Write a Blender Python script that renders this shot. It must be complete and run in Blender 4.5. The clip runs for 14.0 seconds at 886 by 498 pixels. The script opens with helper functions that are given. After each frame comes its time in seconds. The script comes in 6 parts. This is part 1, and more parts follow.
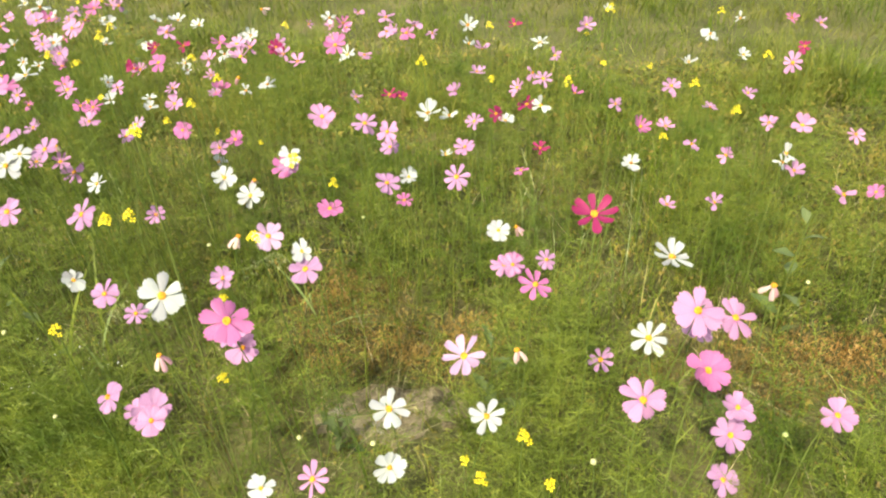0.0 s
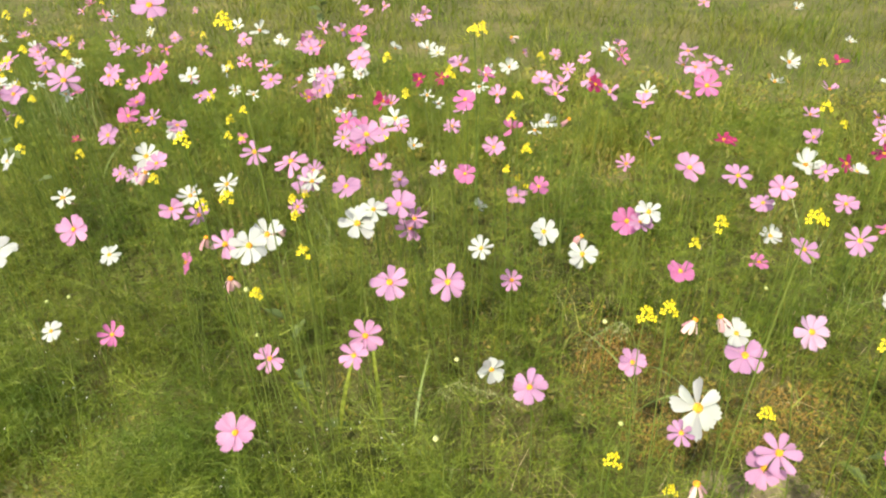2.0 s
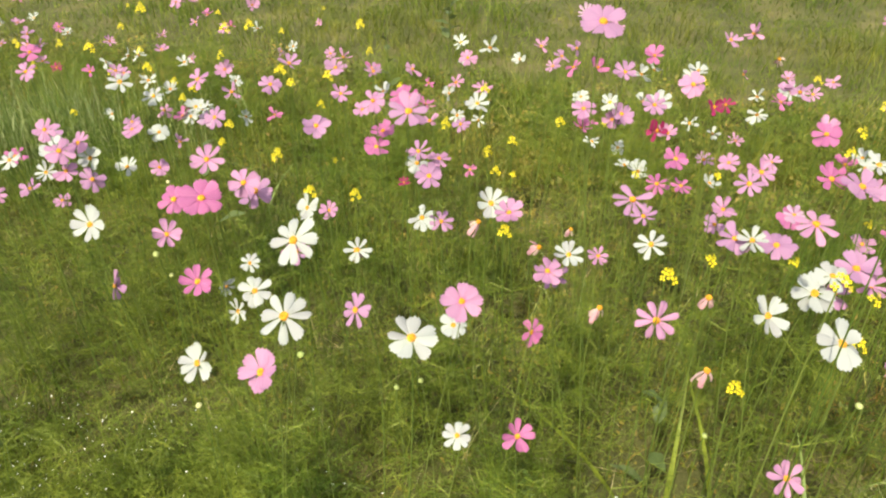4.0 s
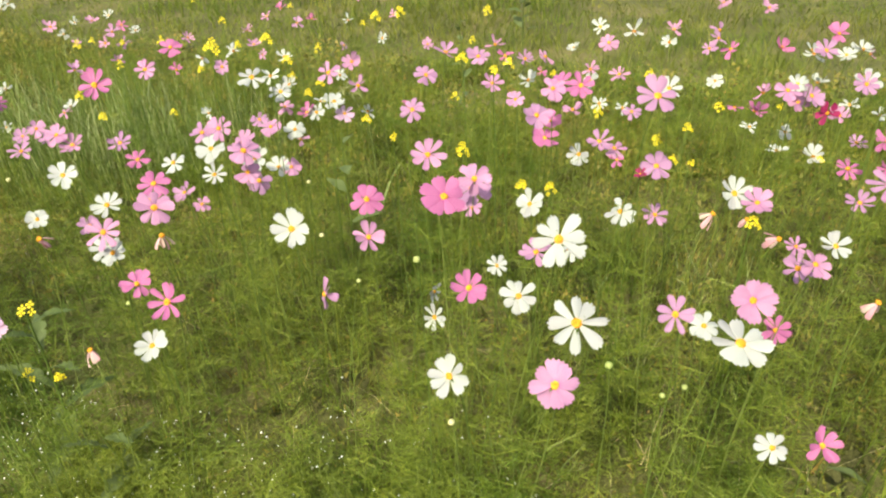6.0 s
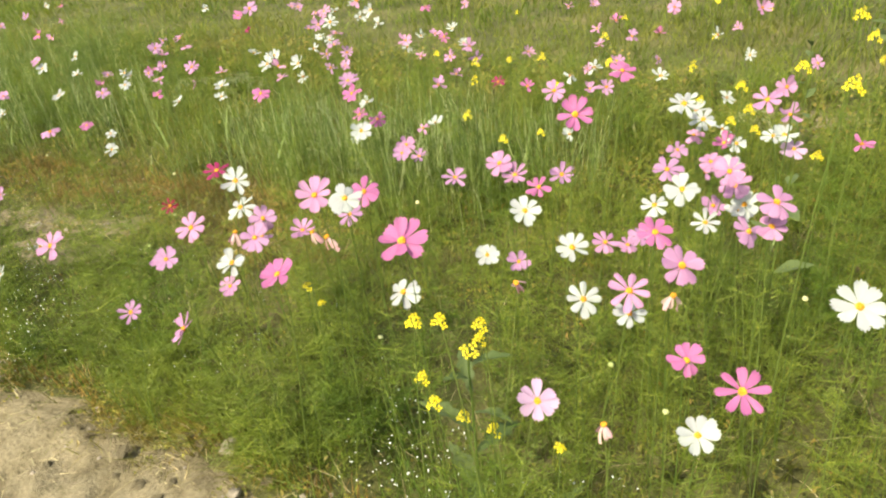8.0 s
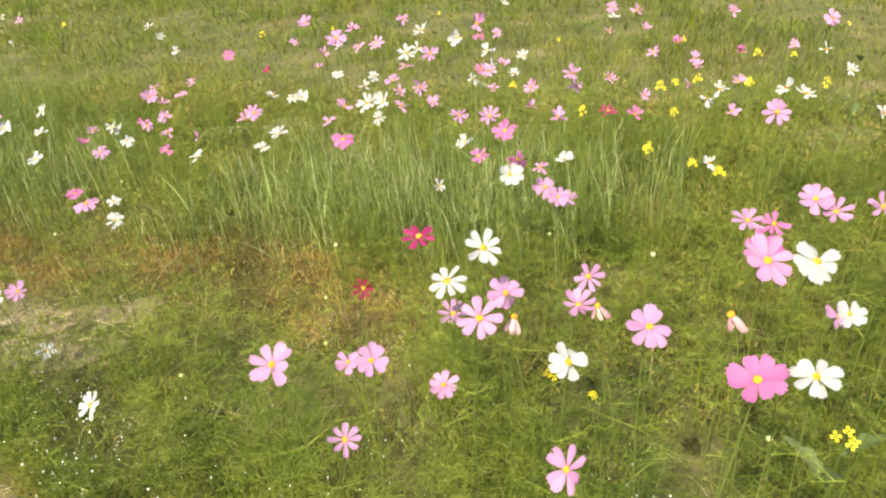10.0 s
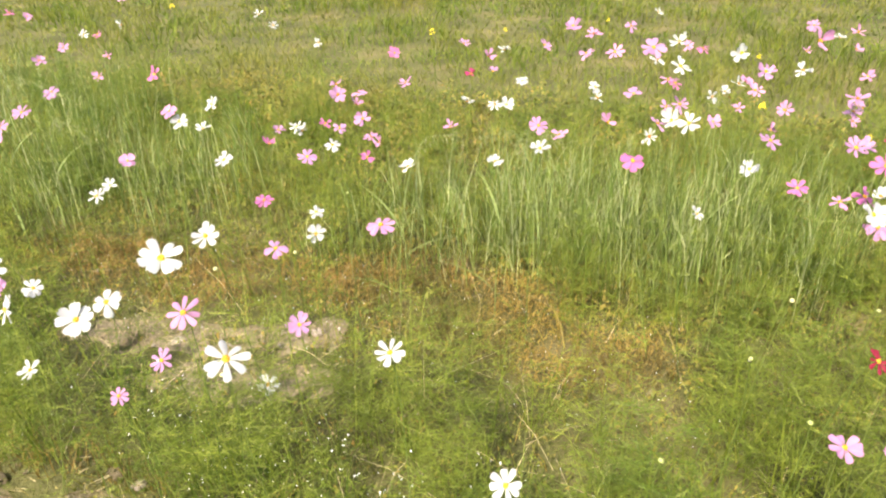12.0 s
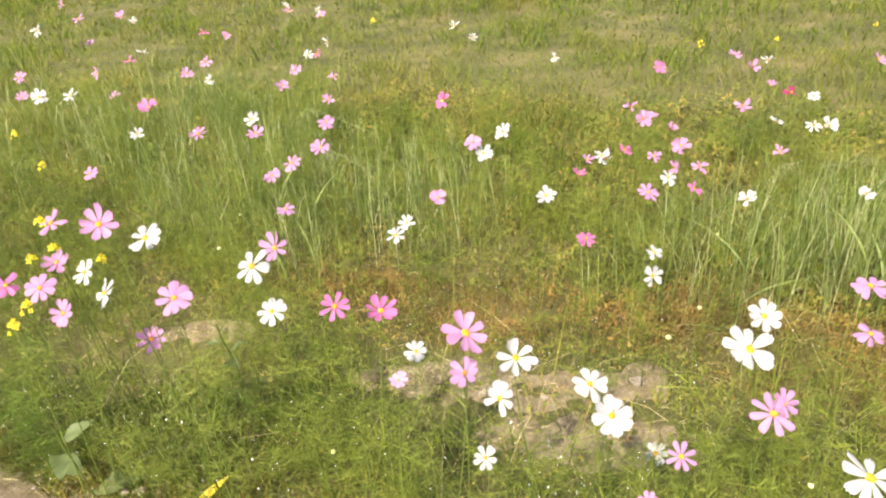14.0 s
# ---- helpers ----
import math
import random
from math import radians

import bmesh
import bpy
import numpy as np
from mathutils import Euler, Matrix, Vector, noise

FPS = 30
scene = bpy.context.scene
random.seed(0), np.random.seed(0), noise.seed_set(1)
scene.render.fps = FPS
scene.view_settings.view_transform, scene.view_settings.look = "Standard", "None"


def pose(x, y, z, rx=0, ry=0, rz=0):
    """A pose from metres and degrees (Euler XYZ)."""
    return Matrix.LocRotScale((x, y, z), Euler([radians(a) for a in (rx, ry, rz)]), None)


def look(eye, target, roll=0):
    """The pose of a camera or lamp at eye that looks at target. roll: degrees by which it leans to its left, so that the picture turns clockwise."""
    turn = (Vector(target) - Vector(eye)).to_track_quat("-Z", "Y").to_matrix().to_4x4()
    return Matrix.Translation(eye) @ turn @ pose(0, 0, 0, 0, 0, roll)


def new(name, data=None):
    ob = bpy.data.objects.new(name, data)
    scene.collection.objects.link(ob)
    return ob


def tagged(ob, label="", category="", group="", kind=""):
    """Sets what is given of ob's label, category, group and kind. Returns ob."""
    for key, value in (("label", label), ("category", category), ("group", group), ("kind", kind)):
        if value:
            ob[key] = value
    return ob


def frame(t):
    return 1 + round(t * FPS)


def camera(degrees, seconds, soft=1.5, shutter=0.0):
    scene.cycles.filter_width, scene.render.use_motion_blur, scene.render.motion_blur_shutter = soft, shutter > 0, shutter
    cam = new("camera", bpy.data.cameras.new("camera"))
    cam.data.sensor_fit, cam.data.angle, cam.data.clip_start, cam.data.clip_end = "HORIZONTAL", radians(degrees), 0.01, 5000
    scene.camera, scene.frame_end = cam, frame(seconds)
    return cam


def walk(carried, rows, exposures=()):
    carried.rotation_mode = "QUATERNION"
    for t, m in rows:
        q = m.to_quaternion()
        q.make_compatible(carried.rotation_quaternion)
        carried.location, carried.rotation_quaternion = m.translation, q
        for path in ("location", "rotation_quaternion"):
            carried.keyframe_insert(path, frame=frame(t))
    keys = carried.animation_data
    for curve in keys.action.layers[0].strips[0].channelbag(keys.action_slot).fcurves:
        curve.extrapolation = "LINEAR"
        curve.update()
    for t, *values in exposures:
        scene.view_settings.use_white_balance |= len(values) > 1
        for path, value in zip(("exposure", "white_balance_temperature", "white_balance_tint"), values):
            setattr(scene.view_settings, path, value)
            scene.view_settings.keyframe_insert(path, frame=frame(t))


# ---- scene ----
cam = camera(64.34, 14.0, soft=2.2)
EXPOSURE = [(0, 1.45, 6810, 9), (2, 1.34, 6840, 8), (3.5, 1.15, 6860, 7), (5.8, 1.23, 6910, 6), (8.2, 1.37, 6910, 7), (10.3, 1.54, 6820, 15), (12.5, 1.77, 6720, 20), (14, 1.63, 6720, 22)]
PATH = [
    (0, (0.0326, -0.0276, 1.3922), (-0.0823, 1.6418, 0.2967), -3.75),
    (0.5, (-0.1506, 0.0524, 1.3944), (-0.2639, 1.7379, 0.3239), -0.29),
    (1, (-0.3911, 0.0781, 1.3929), (-0.385, 1.7634, 0.3159), -2.69),
    (1.5, (-0.6117, 0.1027, 1.4015), (-0.5822, 1.7952, 0.3364), -1.24),
    (2, (-0.8401, 0.2134, 1.3964), (-0.9291, 1.9091, 0.3396), -2.44),
    (2.5, (-1.0164, 0.31, 1.4191), (-1.1547, 2.0475, 0.4382), -1.63),
    (3, (-1.2684, 0.3603, 1.4084), (-1.3262, 2.1136, 0.4479), -4.00),
    (3.5, (-1.4797, 0.4043, 1.3909), (-1.5026, 2.1395, 0.3967), -1.68),
    (3.7, (-1.5549, 0.4414, 1.3752), (-1.579, 2.1549, 0.3441), -1.08),
    (5.8, (-2.0297, 0.5825, 1.3292), (-1.9343, 2.2935, 0.298), -3.77),
    (6, (-2.0777, 0.5823, 1.3262), (-2.0635, 2.2879, 0.2818), -2.29),
    (6.5, (-2.2025, 0.5931, 1.3178), (-2.4353, 2.2794, 0.2679), -0.93),
    (7, (-2.3661, 0.6825, 1.3277), (-2.6821, 2.36, 0.2855), -3.94),
    (7.5, (-2.489, 0.7346, 1.3315), (-2.8507, 2.3851, 0.2614), -4.02),
    (8, (-2.6739, 0.7454, 1.3423), (-3.1537, 2.4087, 0.3406), -6.08),
    (8.2, (-2.7556, 0.7421, 1.3483), (-3.2091, 2.4165, 0.3529), -6.50),
    (10.3, (-3.5989, 0.9984, 1.2877), (-3.7171, 2.7655, 0.3585), -5.71),
    (10.5, (-3.6855, 1.0111, 1.3006), (-3.8045, 2.7793, 0.3735), -5.95),
    (11, (-3.9024, 1.0814, 1.2929), (-4.0692, 2.8406, 0.3563), -4.04),
    (11.5, (-4.112, 1.1632, 1.307), (-4.2786, 2.9235, 0.3724), -1.60),
    (12, (-4.3257, 1.1965, 1.3056), (-4.3568, 2.9602, 0.3631), -1.57),
    (12.5, (-4.5373, 1.204, 1.3299), (-4.5312, 2.9701, 0.3914), -2.84),
    (13, (-4.7326, 1.2742, 1.3325), (-4.8704, 3.0406, 0.4046), -3.32),
    (13.5, (-4.94, 1.3592, 1.3614), (-5.1425, 3.1162, 0.4276), -4.06),
    (14, (-5.1874, 1.4112, 1.3661), (-5.3195, 3.1668, 0.4173), -3.80),
]
walk(cam, [(t, look(eye, target, roll)) for t, eye, target, roll in PATH], EXPOSURE)

# ---- light ----
SUN_EL, SUN_AZ = radians(50), radians(205)
world = bpy.data.worlds.new("world")
scene.world = world
world.use_nodes = True
wn = world.node_tree.nodes
sky = wn.new("ShaderNodeTexSky")
sky.sky_type = "NISHITA"
sky.sun_disc = False
sky.sun_elevation, sky.sun_rotation = SUN_EL, SUN_AZ
sky.air_density, sky.dust_density = 1.0, 3.0
wn["Background"].inputs["Strength"].default_value = 0.15
world.node_tree.links.new(sky.outputs["Color"], wn["Background"].inputs["Color"])
sun_data = bpy.data.lights.new("sun", "SUN")
sun_data.energy, sun_data.angle, sun_data.color = 3.5, radians(0.6), (1.0, 0.95, 0.85)
sun = new("sun", sun_data)
sun_dir = Vector((math.sin(SUN_AZ) * math.cos(SUN_EL), math.cos(SUN_AZ) * math.cos(SUN_EL), math.sin(SUN_EL)))
sun.matrix_world = look(sun_dir * 30, (0, 0, 0))
tagged(sun, "warm midday sun over the meadow", "sun", kind="structure")


# ---- materials ----
def nodes_of(name):
    m = bpy.data.materials.new(name)
    m.use_nodes = True
    t = m.node_tree
    return m, t, t.nodes, t.links, t.nodes["Principled BSDF"], t.nodes["Material Output"]


def ramp(t, fac, stops):
    r = t.nodes.new("ShaderNodeValToRGB")
    t.links.new(fac, r.inputs["Fac"])
    el = r.color_ramp.elements
    while len(el) < len(stops):
        el.new(0.5)
    for e, (p, c) in zip(el, stops):
        e.position, e.color = p, (*c, 1)
    return r.outputs["Color"]


def noise_fac(t, scale, detail=4.0, rough=0.6, source="Object"):
    co = t.nodes.new("ShaderNodeTexCoord")
    n = t.nodes.new("ShaderNodeTexNoise")
    n.inputs["Scale"].default_value, n.inputs["Detail"].default_value, n.inputs["Roughness"].default_value = scale, detail, rough
    t.links.new(co.outputs[source], n.inputs["Vector"])
    return n.outputs["Fac"]


def mixed(t, a, b, fac, mode="MIX"):
    m = t.nodes.new("ShaderNodeMix")
    m.data_type, m.blend_type = "RGBA", mode
    for socket, v in ((m.inputs[0], fac), (m.inputs[6], a), (m.inputs[7], b)):
        if isinstance(v, (int, float)):
            socket.default_value = v
        elif isinstance(v, tuple):
            socket.default_value = (*v, 1)
        else:
            t.links.new(v, socket)
    return m.outputs[2]


def thin_leaf(name, stops, patch=None, translucent=0.35, rough=0.5, by_object=False, dark=0.8):
    """A thin leaf or blade: colour by island or object, large patches by place, light coming through."""
    m, t, n, l, p, out = nodes_of(name)
    if by_object:
        src = n.new("ShaderNodeObjectInfo").outputs["Random"]
    else:
        src = n.new("ShaderNodeNewGeometry").outputs["Random Per Island"]
    col = ramp(t, src, stops)
    if patch:
        col = mixed(t, col, patch, ramp(t, noise_fac(t, 1.1), [(0.42, (0, 0, 0)), (0.62, (0.85, 0.85, 0.85))]))
        col = mixed(t, col, tuple(c * f for c, f in zip(patch, (0.42, 0.62, 0.5))), ramp(t, noise_fac(t, 2.7, 3.0), [(0.5, (0, 0, 0)), (0.64, (dark, dark, dark))]))
    clump = ramp(t, noise_fac(t, 6.5, 2.0), [(0.34, (0.62, 0.66, 0.6)), (0.52, (1.0, 1.0, 1.0)), (0.68, (1.32, 1.25, 1.2))])
    col = mixed(t, col, clump, 0.0 if by_object else 1.0, "MULTIPLY")
    fine = ramp(t, noise_fac(t, 60.0, 2.0), [(0.3, (0.75, 0.75, 0.75)), (0.7, (1.1, 1.1, 1.1))])
    col = mixed(t, col, fine, 1.0, "MULTIPLY")
    l.new(col, p.inputs["Base Color"])
    p.inputs["Roughness"].default_value = rough
    p.inputs["Specular IOR Level"].default_value = 0.2
    tr = n.new("ShaderNodeBsdfTranslucent")
    l.new(col, tr.inputs["Color"])
    mx = n.new("ShaderNodeMixShader")
    mx.inputs["Fac"].default_value = translucent
    l.new(p.outputs[0], mx.inputs[1])
    l.new(tr.outputs[0], mx.inputs[2])
    l.new(mx.outputs[0], out.inputs["Surface"])
    return m


def petal_material(name, base, deep, streak):
    """Silky petal: deeper at the claw, faint veins along it, a little light through it."""
    m, t, n, l, p, out = nodes_of(name)
    uv = n.new("ShaderNodeAttribute")
    uv.attribute_name = "along"
    sep = n.new("ShaderNodeSeparateXYZ")
    l.new(uv.outputs["Vector"], sep.inputs[0])
    col = ramp(t, sep.outputs["X"], [(0.0, deep), (0.35, base), (1.0, base)])
    wave = n.new("ShaderNodeTexWave")
    wave.bands_direction = "Y"
    wave.inputs["Scale"].default_value, wave.inputs["Distortion"].default_value = 2.2, 1.2
    l.new(uv.outputs["Vector"], wave.inputs["Vector"])
    col = mixed(t, col, streak, ramp(t, wave.outputs["Fac"], [(0.35, (0, 0, 0)), (0.95, (0.45, 0.45, 0.45))]))
    info = n.new("ShaderNodeObjectInfo")
    vary = ramp(t, info.outputs["Random"], [(0.0, (0.84, 0.80, 0.85)), (0.5, (0.95, 0.95, 0.97)), (1.0, (1.06, 1.06, 1.02))])
    col = mixed(t, col, vary, 1.0, "MULTIPLY")
    each = ramp(t, n.new("ShaderNodeNewGeometry").outputs["Random Per Island"], [(0.0, (0.82, 0.80, 0.84)), (0.5, (1.0, 1.0, 1.0)), (1.0, (1.08, 1.10, 1.08))])
    col = mixed(t, col, each, 1.0, "MULTIPLY")
    l.new(col, p.inputs["Base Color"])
    p.inputs["Roughness"].default_value = 0.55
    p.inputs["Specular IOR Level"].default_value = 0.25
    bump = n.new("ShaderNodeBump")
    bump.inputs["Strength"].default_value, bump.inputs["Distance"].default_value = 0.25, 0.0008
    l.new(wave.outputs["Fac"], bump.inputs["Height"])
    l.new(bump.outputs[0], p.inputs["Normal"])
    tr = n.new("ShaderNodeBsdfTranslucent")
    l.new(col, tr.inputs["Color"])
    mx = n.new("ShaderNodeMixShader")
    mx.inputs["Fac"].default_value = 0.3
    l.new(p.outputs[0], mx.inputs[1])
    l.new(tr.outputs[0], mx.inputs[2])
    l.new(mx.outputs[0], out.inputs["Surface"])
    return m


def soil_material(name, stops, scale, bump_size):
    m, t, n, l, p, out = nodes_of(name)
    big = noise_fac(t, scale)
    col = ramp(t, big, stops)
    grain = noise_fac(t, 90.0, 6.0, 0.7)
    col = mixed(t, col, ramp(t, grain, [(0.3, (0.55, 0.55, 0.55)), (0.7, (1.25, 1.25, 1.25))]), 1.0, "MULTIPLY")
    l.new(col, p.inputs["Base Color"])
    p.inputs["Roughness"].default_value = 0.95
    p.inputs["Specular IOR Level"].default_value = 0.15
    bump = n.new("ShaderNodeBump")
    bump.inputs["Strength"].default_value, bump.inputs["Distance"].default_value = 0.8, bump_size
    l.new(grain, bump.inputs["Height"])
    l.new(bump.outputs[0], p.inputs["Normal"])
    return m


SOIL = soil_material("meadow_soil", [(0.3, (0.06, 0.06, 0.02)), (0.5, (0.09, 0.09, 0.027)), (0.7, (0.15, 0.125, 0.05))], 2.2, 0.01)
DIRT = soil_material("path_dirt", [(0.3, (0.105, 0.083, 0.040)), (0.44, (0.20, 0.163, 0.086)), (0.56, (0.25, 0.206, 0.115)), (0.72, (0.14, 0.115, 0.055))], 7.0, 0.016)
STONE = soil_material("stone", [(0.3, (0.25, 0.21, 0.15)), (0.7, (0.42, 0.36, 0.26))], 9.0, 0.004)
GRASS = thin_leaf("grass_blade", [(0.0, (0.09, 0.135, 0.009)), (0.45, (0.145, 0.20, 0.014)), (0.8, (0.215, 0.26, 0.03)), (1.0, (0.38, 0.35, 0.10))], (0.26, 0.26, 0.045), 0.42)
FERN = thin_leaf("feathery_leaf", [(0.0, (0.06, 0.095, 0.007)), (0.5, (0.13, 0.178, 0.015)), (1.0, (0.26, 0.295, 0.05))], (0.175, 0.215, 0.026), 0.36)
WEED = thin_leaf("low_weed", [(0.0, (0.095, 0.125, 0.011)), (0.5, (0.16, 0.195, 0.019)), (0.8, (0.26, 0.215, 0.042)), (1.0, (0.32, 0.20, 0.05))], (0.26, 0.21, 0.042), 0.35)
MOSS = thin_leaf("russet_weed", [(0.0, (0.17, 0.10, 0.022)), (0.5, (0.26, 0.15, 0.036)), (1.0, (0.32, 0.215, 0.06))], (0.235, 0.17, 0.036), 0.35)
# darker than the other weeds: the shade of the hollows is in this colour
SHADE_WEED = thin_leaf("shade_dark_weed", [(0.0, (0.055, 0.085, 0.008)), (0.6, (0.085, 0.125, 0.012)), (1.0, (0.13, 0.165, 0.022))], (0.10, 0.13, 0.016), 0.3)
TALL = thin_leaf("tall_grass", [(0.0, (0.115, 0.18, 0.03)), (0.5, (0.19, 0.26, 0.058)), (0.8, (0.34, 0.38, 0.15)), (1.0, (0.42, 0.45, 0.21))], None, 0.4)
LAWN = thin_leaf("short_grass", [(0.0, (0.075, 0.13, 0.008)), (0.5, (0.12, 0.18, 0.012)), (1.0, (0.205, 0.22, 0.03))], (0.19, 0.185, 0.03), 0.45, dark=0.35)
PANICLE = thin_leaf("grass_seed_head", [(0.0, (0.22, 0.25, 0.10)), (1.0, (0.38, 0.38, 0.18))], None, 0.3)
AUTUMN = thin_leaf("yellowed_leaf", [(0.0, (0.75, 0.58, 0.03)), (1.0, (0.82, 0.66, 0.06))], None, 0.3, 0.45, True)
STRAW = thin_leaf("dry_straw", [(0.0, (0.30, 0.24, 0.11)), (1.0, (0.50, 0.43, 0.22))], None, 0.15, 0.6)
STEM = thin_leaf("flower_stem", [(0.0, (0.065, 0.105, 0.014)), (1.0, (0.13, 0.165, 0.032))], None, 0.1, 0.5, True)
BROAD = thin_leaf("grey_green_leaf", [(0.0, (0.07, 0.10, 0.026)), (1.0, (0.12, 0.15, 0.05))], None, 0.25, 0.55, True)
BUD = thin_leaf("bud_green", [(0.0, (0.30, 0.36, 0.10)), (1.0, (0.55, 0.52, 0.25))], None, 0.2, 0.5, True)
DISC = thin_leaf("flower_centre", [(0.0, (0.50, 0.20, 0.012)), (0.5, (0.60, 0.28, 0.02)), (1.0, (0.40, 0.15, 0.012))], None, 0.1, 0.7)
MUSTARD = thin_leaf("mustard_yellow", [(0.0, (0.62, 0.50, 0.01)), (1.0, (0.74, 0.62, 0.03))], None, 0.3, 0.5)
TINY = thin_leaf("tiny_white_bloom", [(0.0, (0.7, 0.7, 0.62)), (1.0, (0.85, 0.85, 0.8))], None, 0.3, 0.5)
FADED = thin_leaf("faded_petal", [(0.0, (0.45, 0.22, 0.24)), (0.5, (0.60, 0.38, 0.36)), (1.0, (0.62, 0.50, 0.38))], None, 0.3, 0.6, True)
PETALS = {
    "white": petal_material("white_petal", (0.35, 0.365, 0.32), (0.42, 0.44, 0.27), (0.37, 0.39, 0.34)),
    "blush": petal_material("blush_petal", (0.39, 0.255, 0.33), (0.44, 0.25, 0.34), (0.42, 0.27, 0.36)),
    "pink": petal_material("pink_petal", (0.385, 0.205, 0.3), (0.40, 0.10, 0.23), (0.39, 0.135, 0.27)),
    "rose": petal_material("rose_petal", (0.37, 0.12, 0.235), (0.33, 0.055, 0.16), (0.35, 0.07, 0.19)),
    "lilac": petal_material("lilac_petal", (0.335, 0.185, 0.28), (0.33, 0.11, 0.235), (0.34, 0.14, 0.27)),
    "magenta": petal_material("magenta_petal", (0.235, 0.018, 0.072), (0.20, 0.010, 0.048), (0.23, 0.013, 0.064)),
    "crimson": petal_material("crimson_petal", (0.175, 0.01, 0.022), (0.150, 0.008, 0.016), (0.175, 0.010, 0.021)),
}


# ---- building helpers ----
def mesh_from(name, verts, faces, material):
    me = bpy.data.meshes.new(name)
    me.from_pydata([tuple(v) for v in verts], [], faces)
    me.materials.append(material)
    return me


def arrays_to_mesh(name, verts, tris, material):
    """A mesh from an (n, 3) array of places and an (m, 3) array of corners."""
    me = bpy.data.meshes.new(name)
    me.vertices.add(len(verts))
    me.vertices.foreach_set("co", np.asarray(verts, np.float32).ravel())
    me.loops.add(3 * len(tris))
    me.loops.foreach_set("vertex_index", np.asarray(tris, np.int32).ravel())
    me.polygons.add(len(tris))
    me.polygons.foreach_set("loop_start", np.arange(0, 3 * len(tris), 3, dtype=np.int32))
    me.update(calc_edges=True)
    me.materials.append(material)
    return me


def smooth(me):
    me.polygons.foreach_set("use_smooth", [True] * len(me.polygons))
    return me


def part(name, me, parent, m=None, label=""):
    ob = new(name, me)
    ob.parent = parent
    if m is not None:
        ob.matrix_basis = m
    if label:
        ob["label"] = label
    return ob


def height(x, y):
    """The lie of the ground, in metres."""
    x, y = np.asarray(x, float), np.asarray(y, float)
    edge = path_edge(x) - y
    z = 0.018 * np.sin(1.7 * x + 0.6) * np.cos(1.3 * y) + 0.012 * np.sin(4.1 * x + 2.0 * y) + 0.006 * np.sin(11 * x) * np.cos(9 * y)
    return np.where(edge > 0, z * 0.4 - 0.03 * np.clip(edge * 8, 0, 1), z)


def path_edge(x):
    """Where the bare path ends and the flower bed begins: y for each x."""
    x = np.asarray(x, float)
    return 1.645 - 0.335 * (x + 3.1) + 0.13 * np.exp(-(((x + 5.1) / 0.38) ** 2)) - 0.08 * np.exp(-(((x + 4.52) / 0.16) ** 2)) + 0.045 * np.exp(-(((x + 3.72) / 0.32) ** 2)) + 0.035 * np.sin(5.3 * x + 0.4) + 0.02 * np.sin(13.0 * x) + 0.012 * np.sin(31.0 * x)


rng = np.random.default_rng(7)


def blades(x, y, h, w, lean, curl=0.5, lean_dir=None, z0=None):
    """Grass blades of two joints each: places and corners."""
    n = len(x)
    a = rng.uniform(0, 2 * np.pi, n) if lean_dir is None else lean_dir
    face = rng.uniform(0, 2 * np.pi, n)
    z = (height(x, y) if z0 is None else z0) - 0.01
    base = np.stack([x, y, z], 1)
    d = np.stack([np.cos(a), np.sin(a), np.zeros(n)], 1)
    s = np.stack([np.cos(face), np.sin(face), np.zeros(n)], 1) * (w / 2)[:, None]
    up = np.array([0, 0, 1.0])
    mid = base + up * (h * 0.58)[:, None] + d * (h * lean * 0.35)[:, None]
    tip = base + up * (h * (1 - 0.25 * curl * np.clip(lean, 0, 1.5)))[:, None] + d * (h * lean)[:, None]
    v = np.stack([base - s, base + s, mid - s * 0.75, mid + s * 0.75, tip], 1).reshape(-1, 3)
    k = 5 * np.arange(n)[:, None]
    t = np.concatenate([k + [0, 1, 3], k + [0, 3, 2], k + [2, 3, 4]], 0)
    return v, t


def threads(base, tip, w):
    """Thin one-triangle threads from base to tip."""
    d = tip - base
    s = np.cross(d, rng.normal(size=d.shape))
    s *= (w / (np.linalg.norm(s, axis=1) + 1e-9) / 2)[:, None]
    v = np.stack([base - s, base + s, tip], 1).reshape(-1, 3)
    return v, np.arange(3 * len(base)).reshape(-1, 3)


def joined(pairs):
    vs, ts, k = [], [], 0
    for v, t in pairs:
        vs.append(v), ts.append(t + k)
        k += len(v)
    return np.concatenate(vs), np.concatenate(ts)


def feathers(cx, cy, z, length, a, rise):
    """Feathery pinnate leaves: an axis with thread leaflets to both sides, some forked."""
    n = len(cx)
    base = np.stack([cx, cy, z], 1)
    d = np.stack([np.cos(a) * np.cos(rise), np.sin(a) * np.cos(rise), np.sin(rise)], 1)
    side = np.stack([-np.sin(a), np.cos(a), np.zeros(n)], 1)
    up = np.cross(d, side)
    tip = base + d * length[:, None] - np.array([0, 0, 1.0]) * (length * 0.2)[:, None]
    out = [threads(base, tip, np.full(n, 0.0018))]
    for f in (0.22, 0.42, 0.6, 0.78):
        for sgn in (-1, 1):
            b = base + (tip - base) * f
            ll = length * (0.52 - 0.38 * f) * rng.uniform(0.7, 1.3, n)
            e = b + (d * 0.75 + side * sgn * rng.uniform(0.6, 1.0, n)[:, None] + up * rng.uniform(-0.35, 0.35, n)[:, None]) * ll[:, None]
            out.append(threads(b, e, np.full(n, 0.0014)))
            c = b + (e - b) * 0.5
            g = c + (d * 0.9 + side * sgn * 0.25 + up * rng.uniform(-0.4, 0.4, n)[:, None]) * (ll * 0.45)[:, None]
            out.append(threads(c, g, np.full(n, 0.0014)))
    return joined(out)


